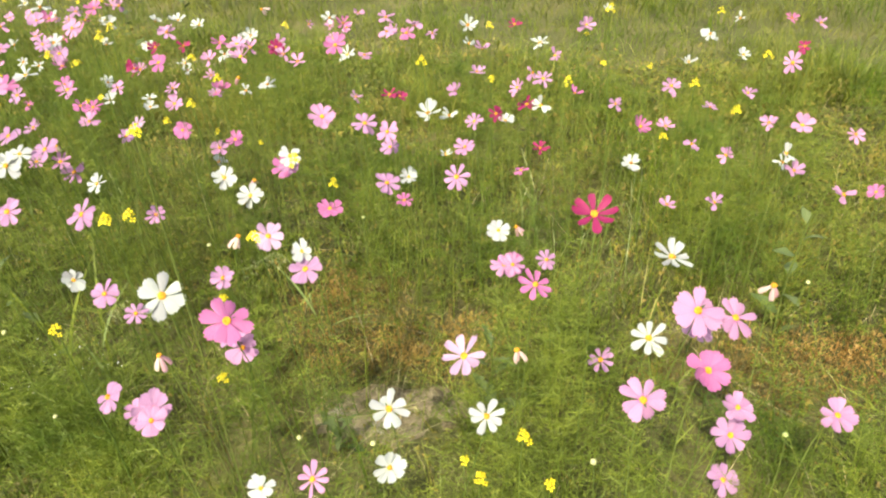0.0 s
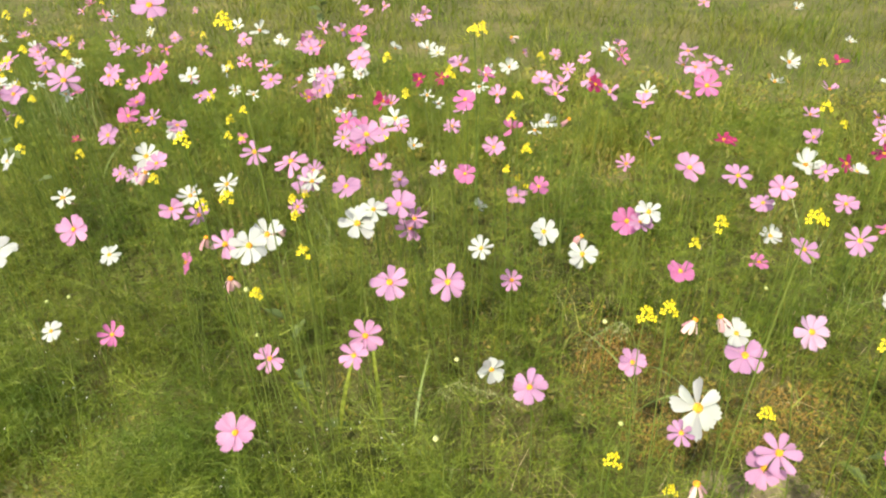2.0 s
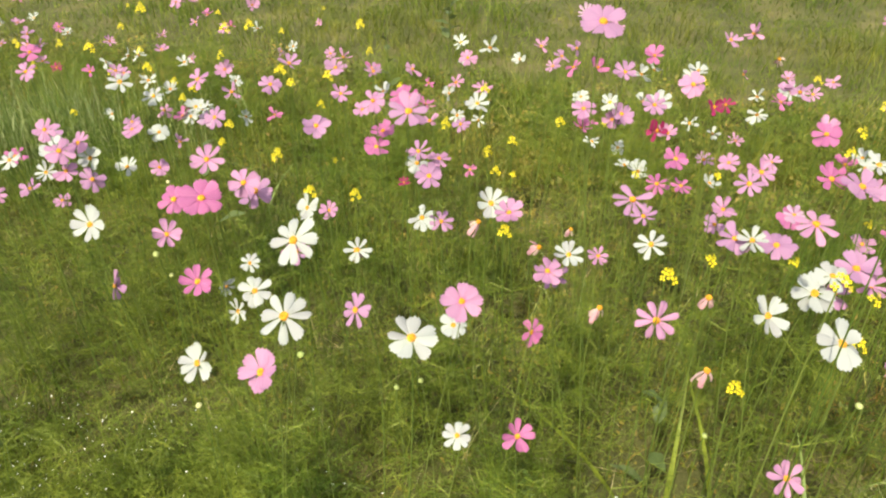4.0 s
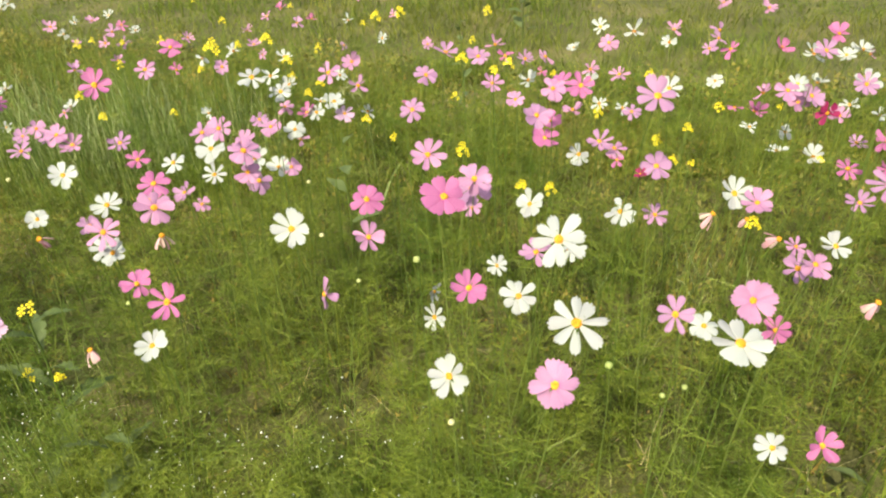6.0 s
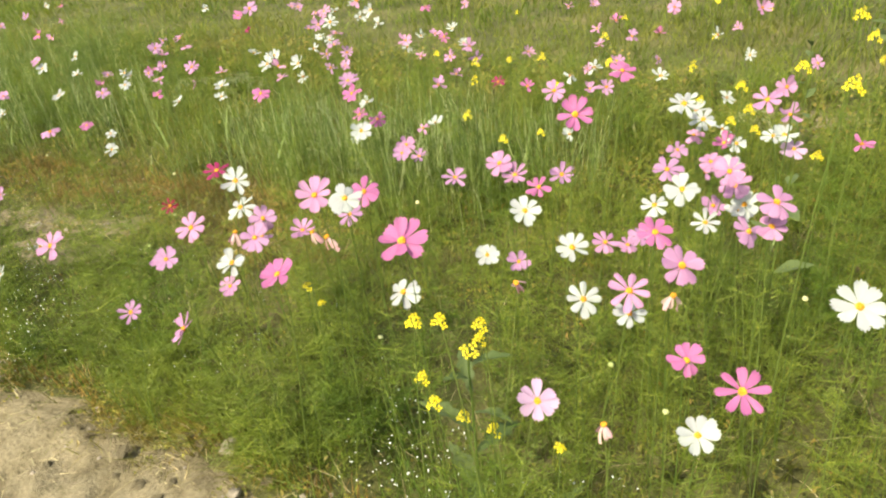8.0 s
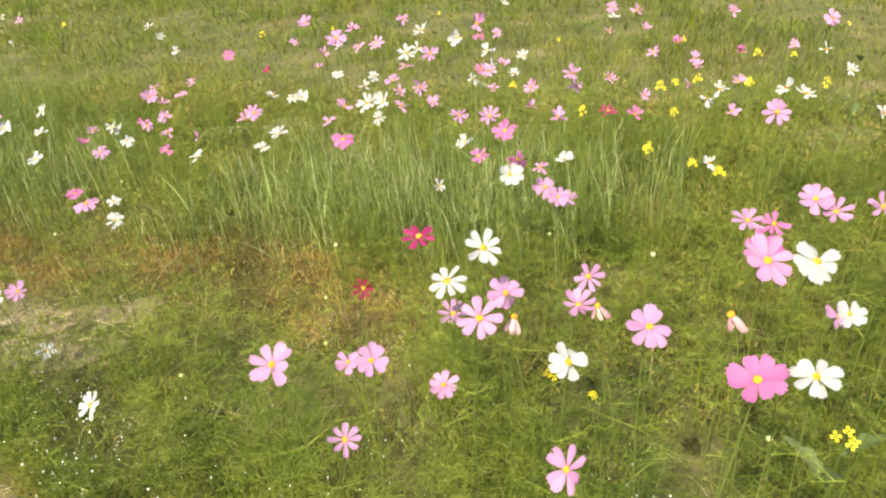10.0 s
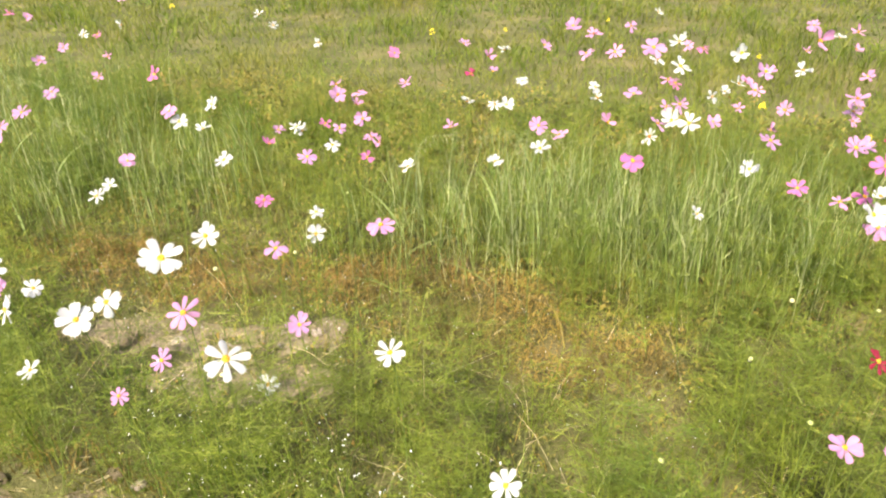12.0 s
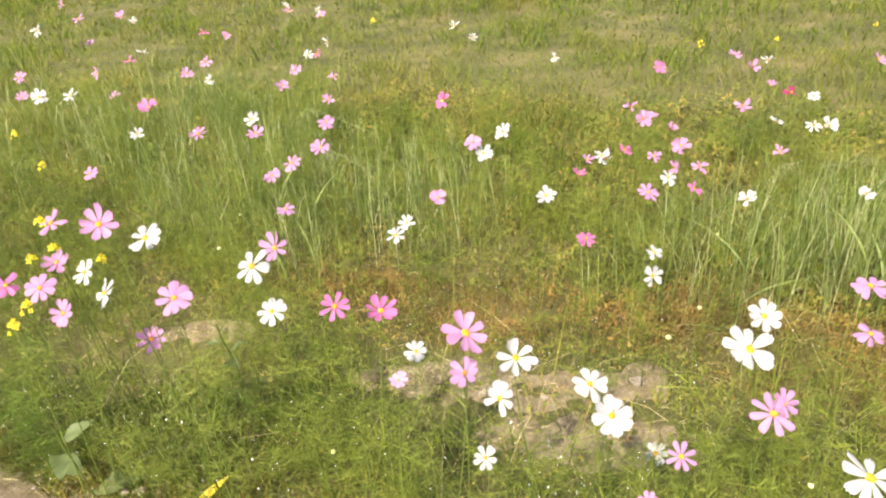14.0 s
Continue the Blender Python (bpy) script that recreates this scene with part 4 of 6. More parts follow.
cosmos("lilac", -0.564, 0.900, 0.669, 0.043)
mustard(-0.575, 1.000, 0.806)
wilted(-0.585, 1.658, 0.527)
cosmos("white", -0.588, 1.614, 0.504, 0.07)
cosmos("pink", -0.588, 0.842, 0.495, 0.056)
bud(-0.591, 1.299, 0.550)
mustard(-0.609, 0.982, 0.810)
bud(-0.609, 1.033, 0.550)
wilted(-0.613, 1.790, 0.769)
cosmos("pink", -0.616, 1.947, 0.802, 0.06)
mustard(-0.626, 2.389, 0.744, 3)
cosmos("white", -0.630, 2.084, 0.642, 0.064)
cosmos("pink", -0.634, 1.904, 0.791, 0.064)
cosmos("pink", -0.646, 2.823, 0.624, 0.052)
cosmos("lilac", -0.659, 0.877, 0.496, 0.062)
cosmos("pink", -0.661, 1.974, 0.805, 0.064)
mustard(-0.668, 0.840, 0.687)
cosmos("white", -0.673, 1.998, 0.656, 0.056)
cosmos("white", -0.673, 1.677, 0.529, 0.068)
cosmos("rose", -0.674, 1.825, 0.575, 0.056)
mustard(-0.687, 2.068, 0.451, 2)
wilted(-0.714, 2.451, 0.783)
mustard(-0.719, 1.694, 0.740)
cosmos("white", -0.726, 2.317, 0.731, 0.061)
mustard(-0.728, 1.842, 0.593, 2)
cosmos("pink", -0.730, 1.835, 0.546, 0.06)
mustard(-0.734, 1.807, 0.825)
cosmos("rose", -0.735, 1.975, 0.676, 0.064)
mustard(-0.738, 1.963, 0.712, 3)
cosmos("lilac", -0.750, 1.110, 0.558, 0.063)
cosmos("pink", -0.763, 1.430, 0.559, 0.05)
mustard(-0.767, 1.632, 0.715, 2)
cosmos("pink", -0.773, 2.024, 0.749, 0.056)
cosmos("white", -0.787, 2.378, 0.700, 0.056)
cosmos("pink", -0.791, 1.756, 0.716, 0.054)
cosmos("rose", -0.799, 2.215, 0.742, 0.06)
bud(-0.813, 0.918, 0.405)
cosmos("white", -0.814, 1.127, 0.583, 0.052, facing=(82, 10))
cosmos("white", -0.818, 2.287, 0.682, 0.064)
mustard(-0.820, 1.588, 1.039)
cosmos("white", -0.827, 2.035, 0.405, 0.064)
cosmos("white", -0.827, 1.343, 0.693, 0.048)
mustard(-0.836, 1.518, 1.055)
cosmos("rose", -0.857, 1.871, 0.794, 0.06)
cosmos("rose", -0.862, 1.914, 0.572, 0.06)
cosmos("lilac", -0.868, 1.999, 0.841, 0.064)
cosmos("pink", -0.872, 2.262, 0.619, 0.052)
bud(-0.875, 1.192, 0.550)
cosmos("lilac", -0.877, 2.029, 0.837, 0.064)
cosmos("white", -0.883, 0.832, 0.509, 0.056)
mustard(-0.887, 1.660, 0.932, 3)
cosmos("lilac", -0.893, 1.348, 0.613, 0.074)
cosmos("pink", -0.895, 1.998, 0.675, 0.048)
bud(-0.906, 1.002, 0.550)
cosmos("lilac", -0.909, 2.363, 0.520, 0.064)
cosmos("blush", -0.926, 1.786, 0.650, 0.048)
cosmos("magenta", -0.929, 2.235, 0.730, 0.06)
cosmos("white", -0.942, 2.251, 0.644, 0.052)
cosmos("white", -0.947, 2.455, 0.739, 0.06)
cosmos("pink", -0.959, 1.445, 0.702, 0.052)
cosmos("pink", -0.960, 2.084, 0.950, 0.052)
bud(-0.970, 0.882, 0.541)
cosmos("white", -0.973, 2.347, 0.786, 0.061)
mustard(-0.974, 1.571, 0.916, 2)
cosmos("pink", -0.975, 1.506, 0.645, 0.063)
cosmos("white", -0.980, 2.329, 0.645, 0.056)
cosmos("lilac", -0.986, 2.141, 0.921, 0.056)
cosmos("white", -0.987, 1.482, 0.901, 0.052)
cosmos("magenta", -0.988, 2.158, 0.753, 0.056)
cosmos("lilac", -0.989, 1.451, 0.732, 0.072, breadth=0.5)
cosmos("lilac", -0.994, 1.258, 0.676, 0.07, breadth=0.5)
cosmos("white", -1.007, 2.051, 0.597, 0.056)
cosmos("pink", -1.025, 1.926, 0.708, 0.048)
cosmos("pink", -1.031, 1.164, 0.629, 0.064)
cosmos("lilac", -1.037, 1.905, 0.563, 0.052)
cosmos("lilac", -1.037, 1.429, 0.891, 0.064)
cosmos("white", -1.038, 1.429, 0.733, 0.056)
cosmos("white", -1.041, 0.867, 0.520, 0.061)
cosmos("pink", -1.043, 1.110, 0.631, 0.052)
cosmos("pink", -1.049, 1.719, 0.781, 0.056)
cosmos("rose", -1.049, 1.490, 0.875, 0.056)
mustard(-1.062, 1.888, 0.692, 2)
mustard(-1.064, 2.066, 0.850, 4)
cosmos("white", -1.070, 1.411, 0.713, 0.073)
cosmos("pink", -1.071, 1.801, 0.657, 0.056)
cosmos("white", -1.075, 2.400, 0.774, 0.056)
cosmos("pink", -1.079, 2.201, 0.669, 0.064)
cosmos("lilac", -1.094, 2.639, 0.950, 0.06)
cosmos("lilac", -1.101, 1.502, 0.748, 0.064)
cosmos("magenta", -1.103, 2.213, 0.672, 0.064)
cosmos("lilac", -1.117, 1.614, 0.808, 0.052)
cosmos("pink", -1.121, 1.960, 0.876, 0.06)
mustard(-1.126, 1.205, 0.779)
mustard(-1.129, 1.199, 0.848, 2)
mustard(-1.131, 1.050, 1.197)
cosmos("rose", -1.135, 1.891, 0.670, 0.048)
cosmos("white", -1.143, 2.335, 0.520, 0.06)
cosmos("pink", -1.150, 2.837, 0.803, 0.048)
mustard(-1.150, 1.355, 0.805, 2)
cosmos("rose", -1.150, 2.169, 0.879, 0.06)
cosmos("white", -1.155, 2.243, 0.811, 0.06)
cosmos("pink", -1.155, 1.319, 0.891, 0.06)
cosmos("rose", -1.156, 1.990, 0.627, 0.06)
cosmos("rose", -1.158, 1.886, 0.737, 0.06)
cosmos("white", -1.159, 2.188, 0.761, 0.056)
cosmos("white", -1.161, 1.467, 0.779, 0.052)
cosmos("white", -1.166, 2.118, 0.600, 0.064)
cosmos("pink", -1.167, 2.492, 0.865, 0.056)
cosmos("lilac", -1.180, 1.487, 0.771, 0.06)
cosmos("white", -1.187, 1.957, 0.838, 0.056)
bud(-1.188, 1.081, 0.788)
cosmos("white", -1.191, 1.139, 0.831, 0.061, breadth=0.56)
mustard(-1.195, 2.039, 0.626, 2)
cosmos("pink", -1.199, 1.144, 0.597, 0.054)
cosmos("white", -1.202, 2.204, 0.630, 0.048)
cosmos("lilac", -1.206, 1.932, 0.842, 0.052)
cosmos("white", -1.208, 1.280, 0.768, 0.06)
mustard(-1.212, 1.146, 0.915, 3)
mustard(-1.213, 1.486, 0.727, 2)
cosmos("blush", -1.218, 2.704, 0.861, 0.06)
mustard(-1.226, 1.074, 1.039)
cosmos("rose", -1.228, 2.452, 0.604, 0.06)
cosmos("white", -1.228, 2.617, 0.627, 0.052)
wilted(-1.234, 1.416, 0.704)
cosmos("lilac", -1.237, 1.798, 0.646, 0.056)
mustard(-1.241, 1.256, 0.658)
cosmos("lilac", -1.242, 2.055, 0.777, 0.06)
cosmos("white", -1.252, 2.292, 0.611, 0.052)
mustard(-1.253, 2.158, 0.711, 2)
cosmos("lilac", -1.254, 2.020, 0.887, 0.052)
cosmos("pink", -1.257, 2.077, 0.755, 0.048)
bud(-1.261, 1.268, 0.550)
cosmos("pink", -1.262, 1.076, 0.487, 0.071)
cosmos("lilac", -1.265, 2.556, 0.794, 0.06)
cosmos("white", -1.265, 2.081, 0.796, 0.052)
wilted(-1.284, 1.260, 0.687)
cosmos("rose", -1.288, 2.142, 0.861, 0.056)
cosmos("rose", -1.304, 2.370, 0.794, 0.06)
cosmos("pink", -1.309, 1.854, 0.514, 0.052)
cosmos("rose", -1.311, 2.158, 0.707, 0.06)
cosmos("lilac", -1.317, 1.621, 0.777, 0.071)
cosmos("pink", -1.321, 2.117, 0.767, 0.052)
cosmos("pink", -1.327, 1.375, 0.691, 0.066, breadth=0.36)
cosmos("white", -1.328, 1.452, 0.783, 0.053)
cosmos("lilac", -1.335, 2.384, 0.820, 0.056)
mustard(-1.337, 1.334, 0.804)
wilted(-1.342, 2.025, 0.488)
mustard(-1.344, 2.289, 0.675, 4)
cosmos("pink", -1.351, 2.679, 0.769, 0.06)
cosmos("pink", -1.352, 1.953, 0.828, 0.06)
cosmos("lilac", -1.360, 2.370, 0.798, 0.052)
wilted(-1.397, 1.453, 0.660)
cosmos("lilac", -1.424, 1.519, 1.115, 0.073, breadth=0.5)
cosmos("white", -1.442, 2.439, 0.799, 0.052)
cosmos("white", -1.442, 1.527, 0.720, 0.052)
cosmos("lilac", -1.459, 1.583, 0.642, 0.06)
wilted(-1.479, 1.629, 0.675)
cosmos("pink", -1.480, 1.506, 0.701, 0.056)
mustard(-1.489, 2.101, 0.697)
mustard(-1.492, 2.041, 0.631, 2)
cosmos("rose", -1.496, 1.539, 0.544, 0.056, facing=(65, -60))
cosmos("white", -1.522, 2.496, 0.815, 0.075)
mustard(-1.532, 2.057, 0.639)
cosmos("pink", -1.539, 2.544, 0.684, 0.06)
cosmos("pink", -1.539, 1.615, 0.757, 0.055)
mustard(-1.545, 2.139, 0.657, 4)
mustard(-1.547, 1.600, 0.729)
cosmos("rose", -1.548, 1.270, 0.552, 0.051)
mustard(-1.551, 2.235, 0.784, 4)
cosmos("white", -1.555, 2.420, 0.629, 0.056)
cosmos("white", -1.570, 1.639, 0.764, 0.06)
cosmos("white", -1.578, 3.015, 0.633, 0.048)
cosmos("white", -1.580, 2.001, 0.827, 0.056)
cosmos("rose", -1.583, 2.321, 0.520, 0.048)
cosmos("pink", -1.584, 2.513, 0.784, 0.056)
wilted(-1.592, 1.657, 0.716)
cosmos("white", -1.603, 2.546, 0.819, 0.058)
cosmos("lilac", -1.614, 2.132, 0.729, 0.048)
cosmos("white", -1.617, 2.432, 0.641, 0.052)
cosmos("pink", -1.618, 2.562, 0.696, 0.06)
cosmos("pink", -1.630, 1.392, 0.721, 0.064)
cosmos("white", -1.640, 2.453, 0.699, 0.056)
cosmos("white", -1.641, 1.237, 0.589, 0.044)
cosmos("white", -1.643, 1.499, 0.593, 0.053)
mustard(-1.651, 2.301, 0.671, 4)
cosmos("lilac", -1.663, 1.746, 0.669, 0.052)
cosmos("pink", -1.668, 2.053, 0.673, 0.056)
cosmos("lilac", -1.684, 1.714, 0.786, 0.057)
cosmos("pink", -1.696, 2.397, 0.638, 0.064)
bud(-1.700, 1.402, 0.550)
cosmos("white", -1.703, 1.264, 0.750, 0.075, breadth=0.5)
cosmos("rose", -1.704, 2.307, 0.719, 0.052)
cosmos("white", -1.705, 1.829, 0.633, 0.064)
cosmos("rose", -1.708, 2.886, 0.592, 0.048)
cosmos("lilac", -1.715, 2.009, 0.711, 0.06)
cosmos("lilac", -1.715, 1.662, 0.934, 0.076)
cosmos("white", -1.726, 2.153, 0.617, 0.06)
cosmos("magenta", -1.729, 1.658, 0.800, 0.022)
cosmos("rose", -1.739, 2.121, 0.800, 0.065)
bud(-1.740, 1.386, 0.550)
cosmos("pink", -1.748, 2.573, 0.735, 0.064)
cosmos("rose", -1.765, 2.239, 0.769, 0.068)
mustard(-1.771, 2.309, 0.767, 2)
cosmos("lilac", -1.781, 1.291, 0.780, 0.052, facing=(60, -40))
cosmos("rose", -1.806, 2.135, 0.713, 0.064)
cosmos("pink", -1.816, 2.042, 0.823, 0.06)
cosmos("rose", -1.821, 2.092, 0.689, 0.064)
cosmos("white", -1.821, 2.382, 0.732, 0.06)
cosmos("white", -1.830, 1.695, 0.635, 0.056)
wilted(-1.835, 1.696, 0.634)
cosmos("lilac", -1.839, 2.323, 0.806, 0.056)
mustard(-1.847, 1.850, 0.686, 4)
bud(-1.863, 1.277, 0.713)
cosmos("rose", -1.865, 2.550, 0.749, 0.056)
cosmos("pink", -1.869, 2.263, 0.723, 0.048)
cosmos("lilac", -1.895, 1.749, 0.877, 0.056)
cosmos("white", -1.895, 1.336, 0.738, 0.085, breadth=0.4)
cosmos("white", -1.899, 1.471, 0.790, 0.084, breadth=0.42)
mustard(-1.905, 2.673, 0.850, 4)
mustard(-1.913, 2.041, 0.884)
cosmos("pink", -1.914, 2.319, 0.846, 0.052)
cosmos("white", -1.914, 1.669, 0.745, 0.053, facing=(55, -40))
cosmos("lilac", -1.918, 1.556, 0.716, 0.053)
mustard(-1.919, 1.737, 0.749)
cosmos("pink", -1.925, 2.285, 0.760, 0.056)
mustard(-1.925, 3.064, 0.661, 4)
cosmos("pink", -1.929, 1.288, 0.672, 0.069, tilt=50, breadth=0.62, facing=(45, -25))
cosmos("lilac", -1.951, 2.404, 0.793, 0.067)
mustard(-1.960, 1.869, 0.921, 2)
cosmos("white", -1.962, 1.428, 0.721, 0.056)
cosmos("pink", -1.982, 2.246, 0.435, 0.06)
mustard(-1.983, 2.433, 0.503, 2)
cosmos("white", -1.987, 1.504, 0.727, 0.035)
mustard(-2.012, 2.018, 0.905)
mustard(-2.013, 2.462, 0.672, 3)
cosmos("pink", -2.013, 1.629, 0.818, 0.059, breadth=0.5)
cosmos("lilac", -2.013, 1.689, 0.772, 0.075)
mustard(-2.019, 1.916, 0.752, 4)
cosmos("rose", -2.037, 1.396, 0.762, 0.052, breadth=0.5)
cosmos("lilac", -2.039, 2.236, 0.856, 0.06)
cosmos("rose", -2.065, 1.554, 0.826, 0.075, breadth=0.56)
bud(-2.069, 1.363, 0.537)
cosmos("white", -2.069, 1.397, 0.600, 0.066, facing=(50, -35))
cosmos("pink", -2.082, 3.153, 0.627, 0.056)
cosmos("lilac", -2.088, 2.214, 0.810, 0.06)
cosmos("pink", -2.088, 1.677, 0.843, 0.06)
bud(-2.109, 1.436, 0.788)
cosmos("lilac", -2.114, 1.839, 0.864, 0.048)
cosmos("rose", -2.140, 2.420, 0.655, 0.056)
mustard(-2.143, 2.307, 0.938, 4)
mustard(-2.163, 1.997, 0.742, 2)
mustard(-2.163, 3.581, 0.700, 2)
mustard(-2.201, 2.289, 0.934)
cosmos("pink", -2.204, 1.698, 0.676, 0.06)
cosmos("rose", -2.209, 1.778, 0.712, 0.064)
cosmos("pink", -2.232, 3.835, 0.579, 0.052)
bud(-2.237, 1.744, 0.550)
mustard(-2.250, 2.344, 0.659, 3)
cosmos("white", -2.256, 3.329, 0.609, 0.052)
cosmos("white", -2.266, 2.561, 0.599, 0.056)
cosmos("lilac", -2.279, 1.596, 0.624, 0.06, facing=(75, -75))
cosmos("lilac", -2.281, 2.513, 0.694, 0.064)
cosmos("pink", -2.294, 2.528, 0.757, 0.06)
cosmos("pink", -2.299, 2.959, 0.848, 0.056)
mustard(-2.301, 2.050, 1.034)
cosmos("blush", -2.303, 2.327, 0.682, 0.056)
cosmos("white", -2.327, 2.327, 0.715, 0.06)
bud(-2.333, 1.933, 0.549)
cosmos("white", -2.335, 1.673, 0.714, 0.073, breadth=0.48)
cosmos("white", -2.335, 2.399, 0.684, 0.052)
mustard(-2.348, 3.561, 0.616, 3)
cosmos("pink", -2.349, 2.445, 0.755, 0.076)
mustard(-2.364, 2.467, 0.672, 3)
cosmos("white", -2.373, 3.268, 0.697, 0.056)
cosmos("white", -2.377, 2.886, 0.610, 0.056)
mustard(-2.380, 2.480, 0.720, 3)
mustard(-2.393, 1.972, 0.972)
bud(-2.398, 2.205, 0.550)
cosmos("white", -2.400, 2.470, 0.636, 0.052)
mustard(-2.406, 1.659, 1.043)
cosmos("white", -2.412, 2.646, 0.606, 0.052)
mustard(-2.418, 2.484, 0.690, 3)
cosmos("rose", -2.427, 2.479, 0.634, 0.064)
mustard(-2.429, 2.318, 0.829)
cosmos("white", -2.432, 2.302, 0.654, 0.056)
cosmos("pink", -2.434, 1.816, 0.806, 0.064)
cosmos("pink", -2.435, 1.820, 0.760, 0.052)
cosmos("white", -2.439, 2.089, 0.647, 0.056)
cosmos("pink", -2.443, 3.948, 0.707, 0.056)
cosmos("lilac", -2.447, 1.931, 0.689, 0.06)
mustard(-2.453, 2.679, 0.929, 2)
cosmos("white", -2.455, 1.962, 0.727, 0.056)
cosmos("pink", -2.459, 2.314, 0.544, 0.06)
cosmos("lilac", -2.461, 2.502, 0.545, 0.06)
mustard(-2.464, 3.051, 0.662, 4)
cosmos("pink", -2.475, 1.967, 0.762, 0.06)
mustard(-2.480, 2.607, 0.702, 3)
cosmos("pink", -2.482, 2.256, 0.681, 0.056)
cosmos("white", -2.485, 2.445, 0.708, 0.064)
cosmos("white", -2.490, 2.589, 0.680, 0.064)
cosmos("pink", -2.496, 2.521, 0.638, 0.056)
cosmos("pink", -2.497, 1.895, 0.822, 0.053)
cosmos("rose", -2.509, 1.501, 0.688, 0.066, breadth=0.36)
cosmos("lilac", -2.515, 4.234, 0.346, 0.056)
cosmos("white", -2.522, 2.522, 0.729, 0.064)
cosmos("white", -2.526, 1.899, 0.722, 0.048)
cosmos("white", -2.538, 2.375, 0.772, 0.076)
cosmos("pink", -2.540, 2.919, 0.869, 0.052)
cosmos("lilac", -2.542, 2.395, 0.650, 0.052)
cosmos("rose", -2.549, 3.526, 0.648, 0.052)
cosmos("white", -2.556, 1.506, 0.598, 0.058)
cosmos("white", -2.559, 2.011, 0.732, 0.064)
cosmos("white", -2.563, 2.948, 0.661, 0.064)
cosmos("rose", -2.575, 1.555, 0.690, 0.052)
cosmos("pink", -2.578, 1.702, 0.753, 0.068)
wilted(-2.585, 1.717, 0.687)
cosmos("lilac", -2.586, 2.056, 0.752, 0.06)
bud(-2.592, 1.599, 0.550)
cosmos("white", -2.612, 1.922, 0.742, 0.052)
cosmos("rose", -2.614, 1.809, 0.750, 0.063)
cosmos("lilac", -2.629, 1.983, 0.643, 0.052)
cosmos("lilac", -2.647, 3.734, 0.584, 0.06)
cosmos("pink", -2.652, 2.131, 0.537, 0.048)
cosmos("white", -2.652, 1.658, 0.690, 0.052)
cosmos("pink", -2.654, 1.653, 0.735, 0.064)
cosmos("rose", -2.677, 2.237, 0.894, 0.056)
bud(-2.677, 1.702, 0.550)
mustard(-2.678, 3.792, 0.647, 3)
wilted(-2.684, 1.544, 0.565)
cosmos("white", -2.687, 2.796, 0.728, 0.06)
cosmos("pink", -2.697, 3.107, 0.664, 0.06)
cosmos("pink", -2.697, 1.958, 0.641, 0.052)
cosmos("rose", -2.711, 3.742, 0.648, 0.064)
mustard(-2.718, 2.969, 0.705, 4)
cosmos("lilac", -2.720, 2.753, 0.692, 0.06)
cosmos("white", -2.728, 1.778, 0.629, 0.064)
mustard(-2.732, 2.895, 0.801, 3)
mustard(-2.749, 1.535, 0.514, 2)
cosmos("white", -2.755, 1.887, 0.669, 0.065)
cosmos("rose", -2.757, 1.990, 0.889, 0.073, breadth=0.42)
cosmos("pink", -2.763, 3.307, 0.666, 0.056)
cosmos("white", -2.766, 3.056, 0.659, 0.064)
cosmos("blush", -2.770, 1.453, 0.685, 0.056, tilt=58, breadth=0.5)
cosmos("pink", -2.773, 2.921, 0.634, 0.052)
cosmos("pink", -2.788, 3.794, 0.605, 0.06)
cosmos("lilac", -2.792, 2.101, 0.718, 0.056)
cosmos("pink", -2.809, 3.875, 0.687, 0.06)
cosmos("pink", -2.824, 3.753, 0.448, 0.052)
cosmos("white", -2.835, 2.886, 0.498, 0.052)
cosmos("white", -2.836, 2.946, 0.667, 0.052)
cosmos("pink", -2.840, 2.465, 0.778, 0.06)
wilted(-2.844, 1.771, 0.661)
cosmos("white", -2.846, 1.927, 0.722, 0.061)
cosmos("pink", -2.856, 3.805, 0.766, 0.056)
cosmos("rose", -2.869, 2.336, 0.575, 0.064)
mustard(-2.872, 1.632, 0.446)
cosmos("lilac", -2.876, 2.016, 0.553, 0.052)
mustard(-2.877, 1.612, 0.688)
mustard(-2.879, 1.608, 0.663)
cosmos("pink", -2.885, 2.073, 0.729, 0.06)
mustard(-2.891, 3.081, 0.598, 4)
mustard(-2.901, 1.549, 0.551)
cosmos("lilac", -2.909, 4.028, 0.748, 0.056)
mustard(-2.910, 2.813, 0.767, 3)
mustard(-2.912, 1.514, 0.763)
mustard(-2.913, 2.787, 0.544, 3)
cosmos("pink", -2.918, 2.082, 0.751, 0.056)
cosmos("white", -2.921, 1.910, 0.631, 0.05)
cosmos("pink", -2.922, 4.015, 0.652, 0.056)
mustard(-2.928, 1.495, 0.626)
mustard(-2.950, 1.515, 0.761)
cosmos("white", -2.958, 3.729, 0.762, 0.048)
mustard(-2.967, 2.421, 0.669)
mustard(-2.981, 1.604, 0.576)
mustard(-2.991, 2.723, 0.785, 2)
cosmos("rose", -2.994, 1.634, 0.819, 0.08, breadth=0.52)
cosmos("rose", -2.996, 3.131, 0.578, 0.06)
cosmos("lilac", -3.020, 2.101, 0.708, 0.056)
cosmos("pink", -3.026, 3.414, 0.621, 0.056)
cosmos("white", -3.044, 1.744, 0.648, 0.064)
mustard(-3.061, 2.590, 0.818, 3)
mustard(-3.087, 2.568, 0.681, 4)
cosmos("magenta", -3.089, 3.077, 0.612, 0.056)
bud(-3.098, 1.733, 0.550)
cosmos("white", -3.100, 1.689, 0.862, 0.056, breadth=0.6)
cosmos("rose", -3.112, 1.801, 0.819, 0.06)
mustard(-3.143, 3.935, 0.651, 2)
bud(-3.150, 2.217, 0.586)
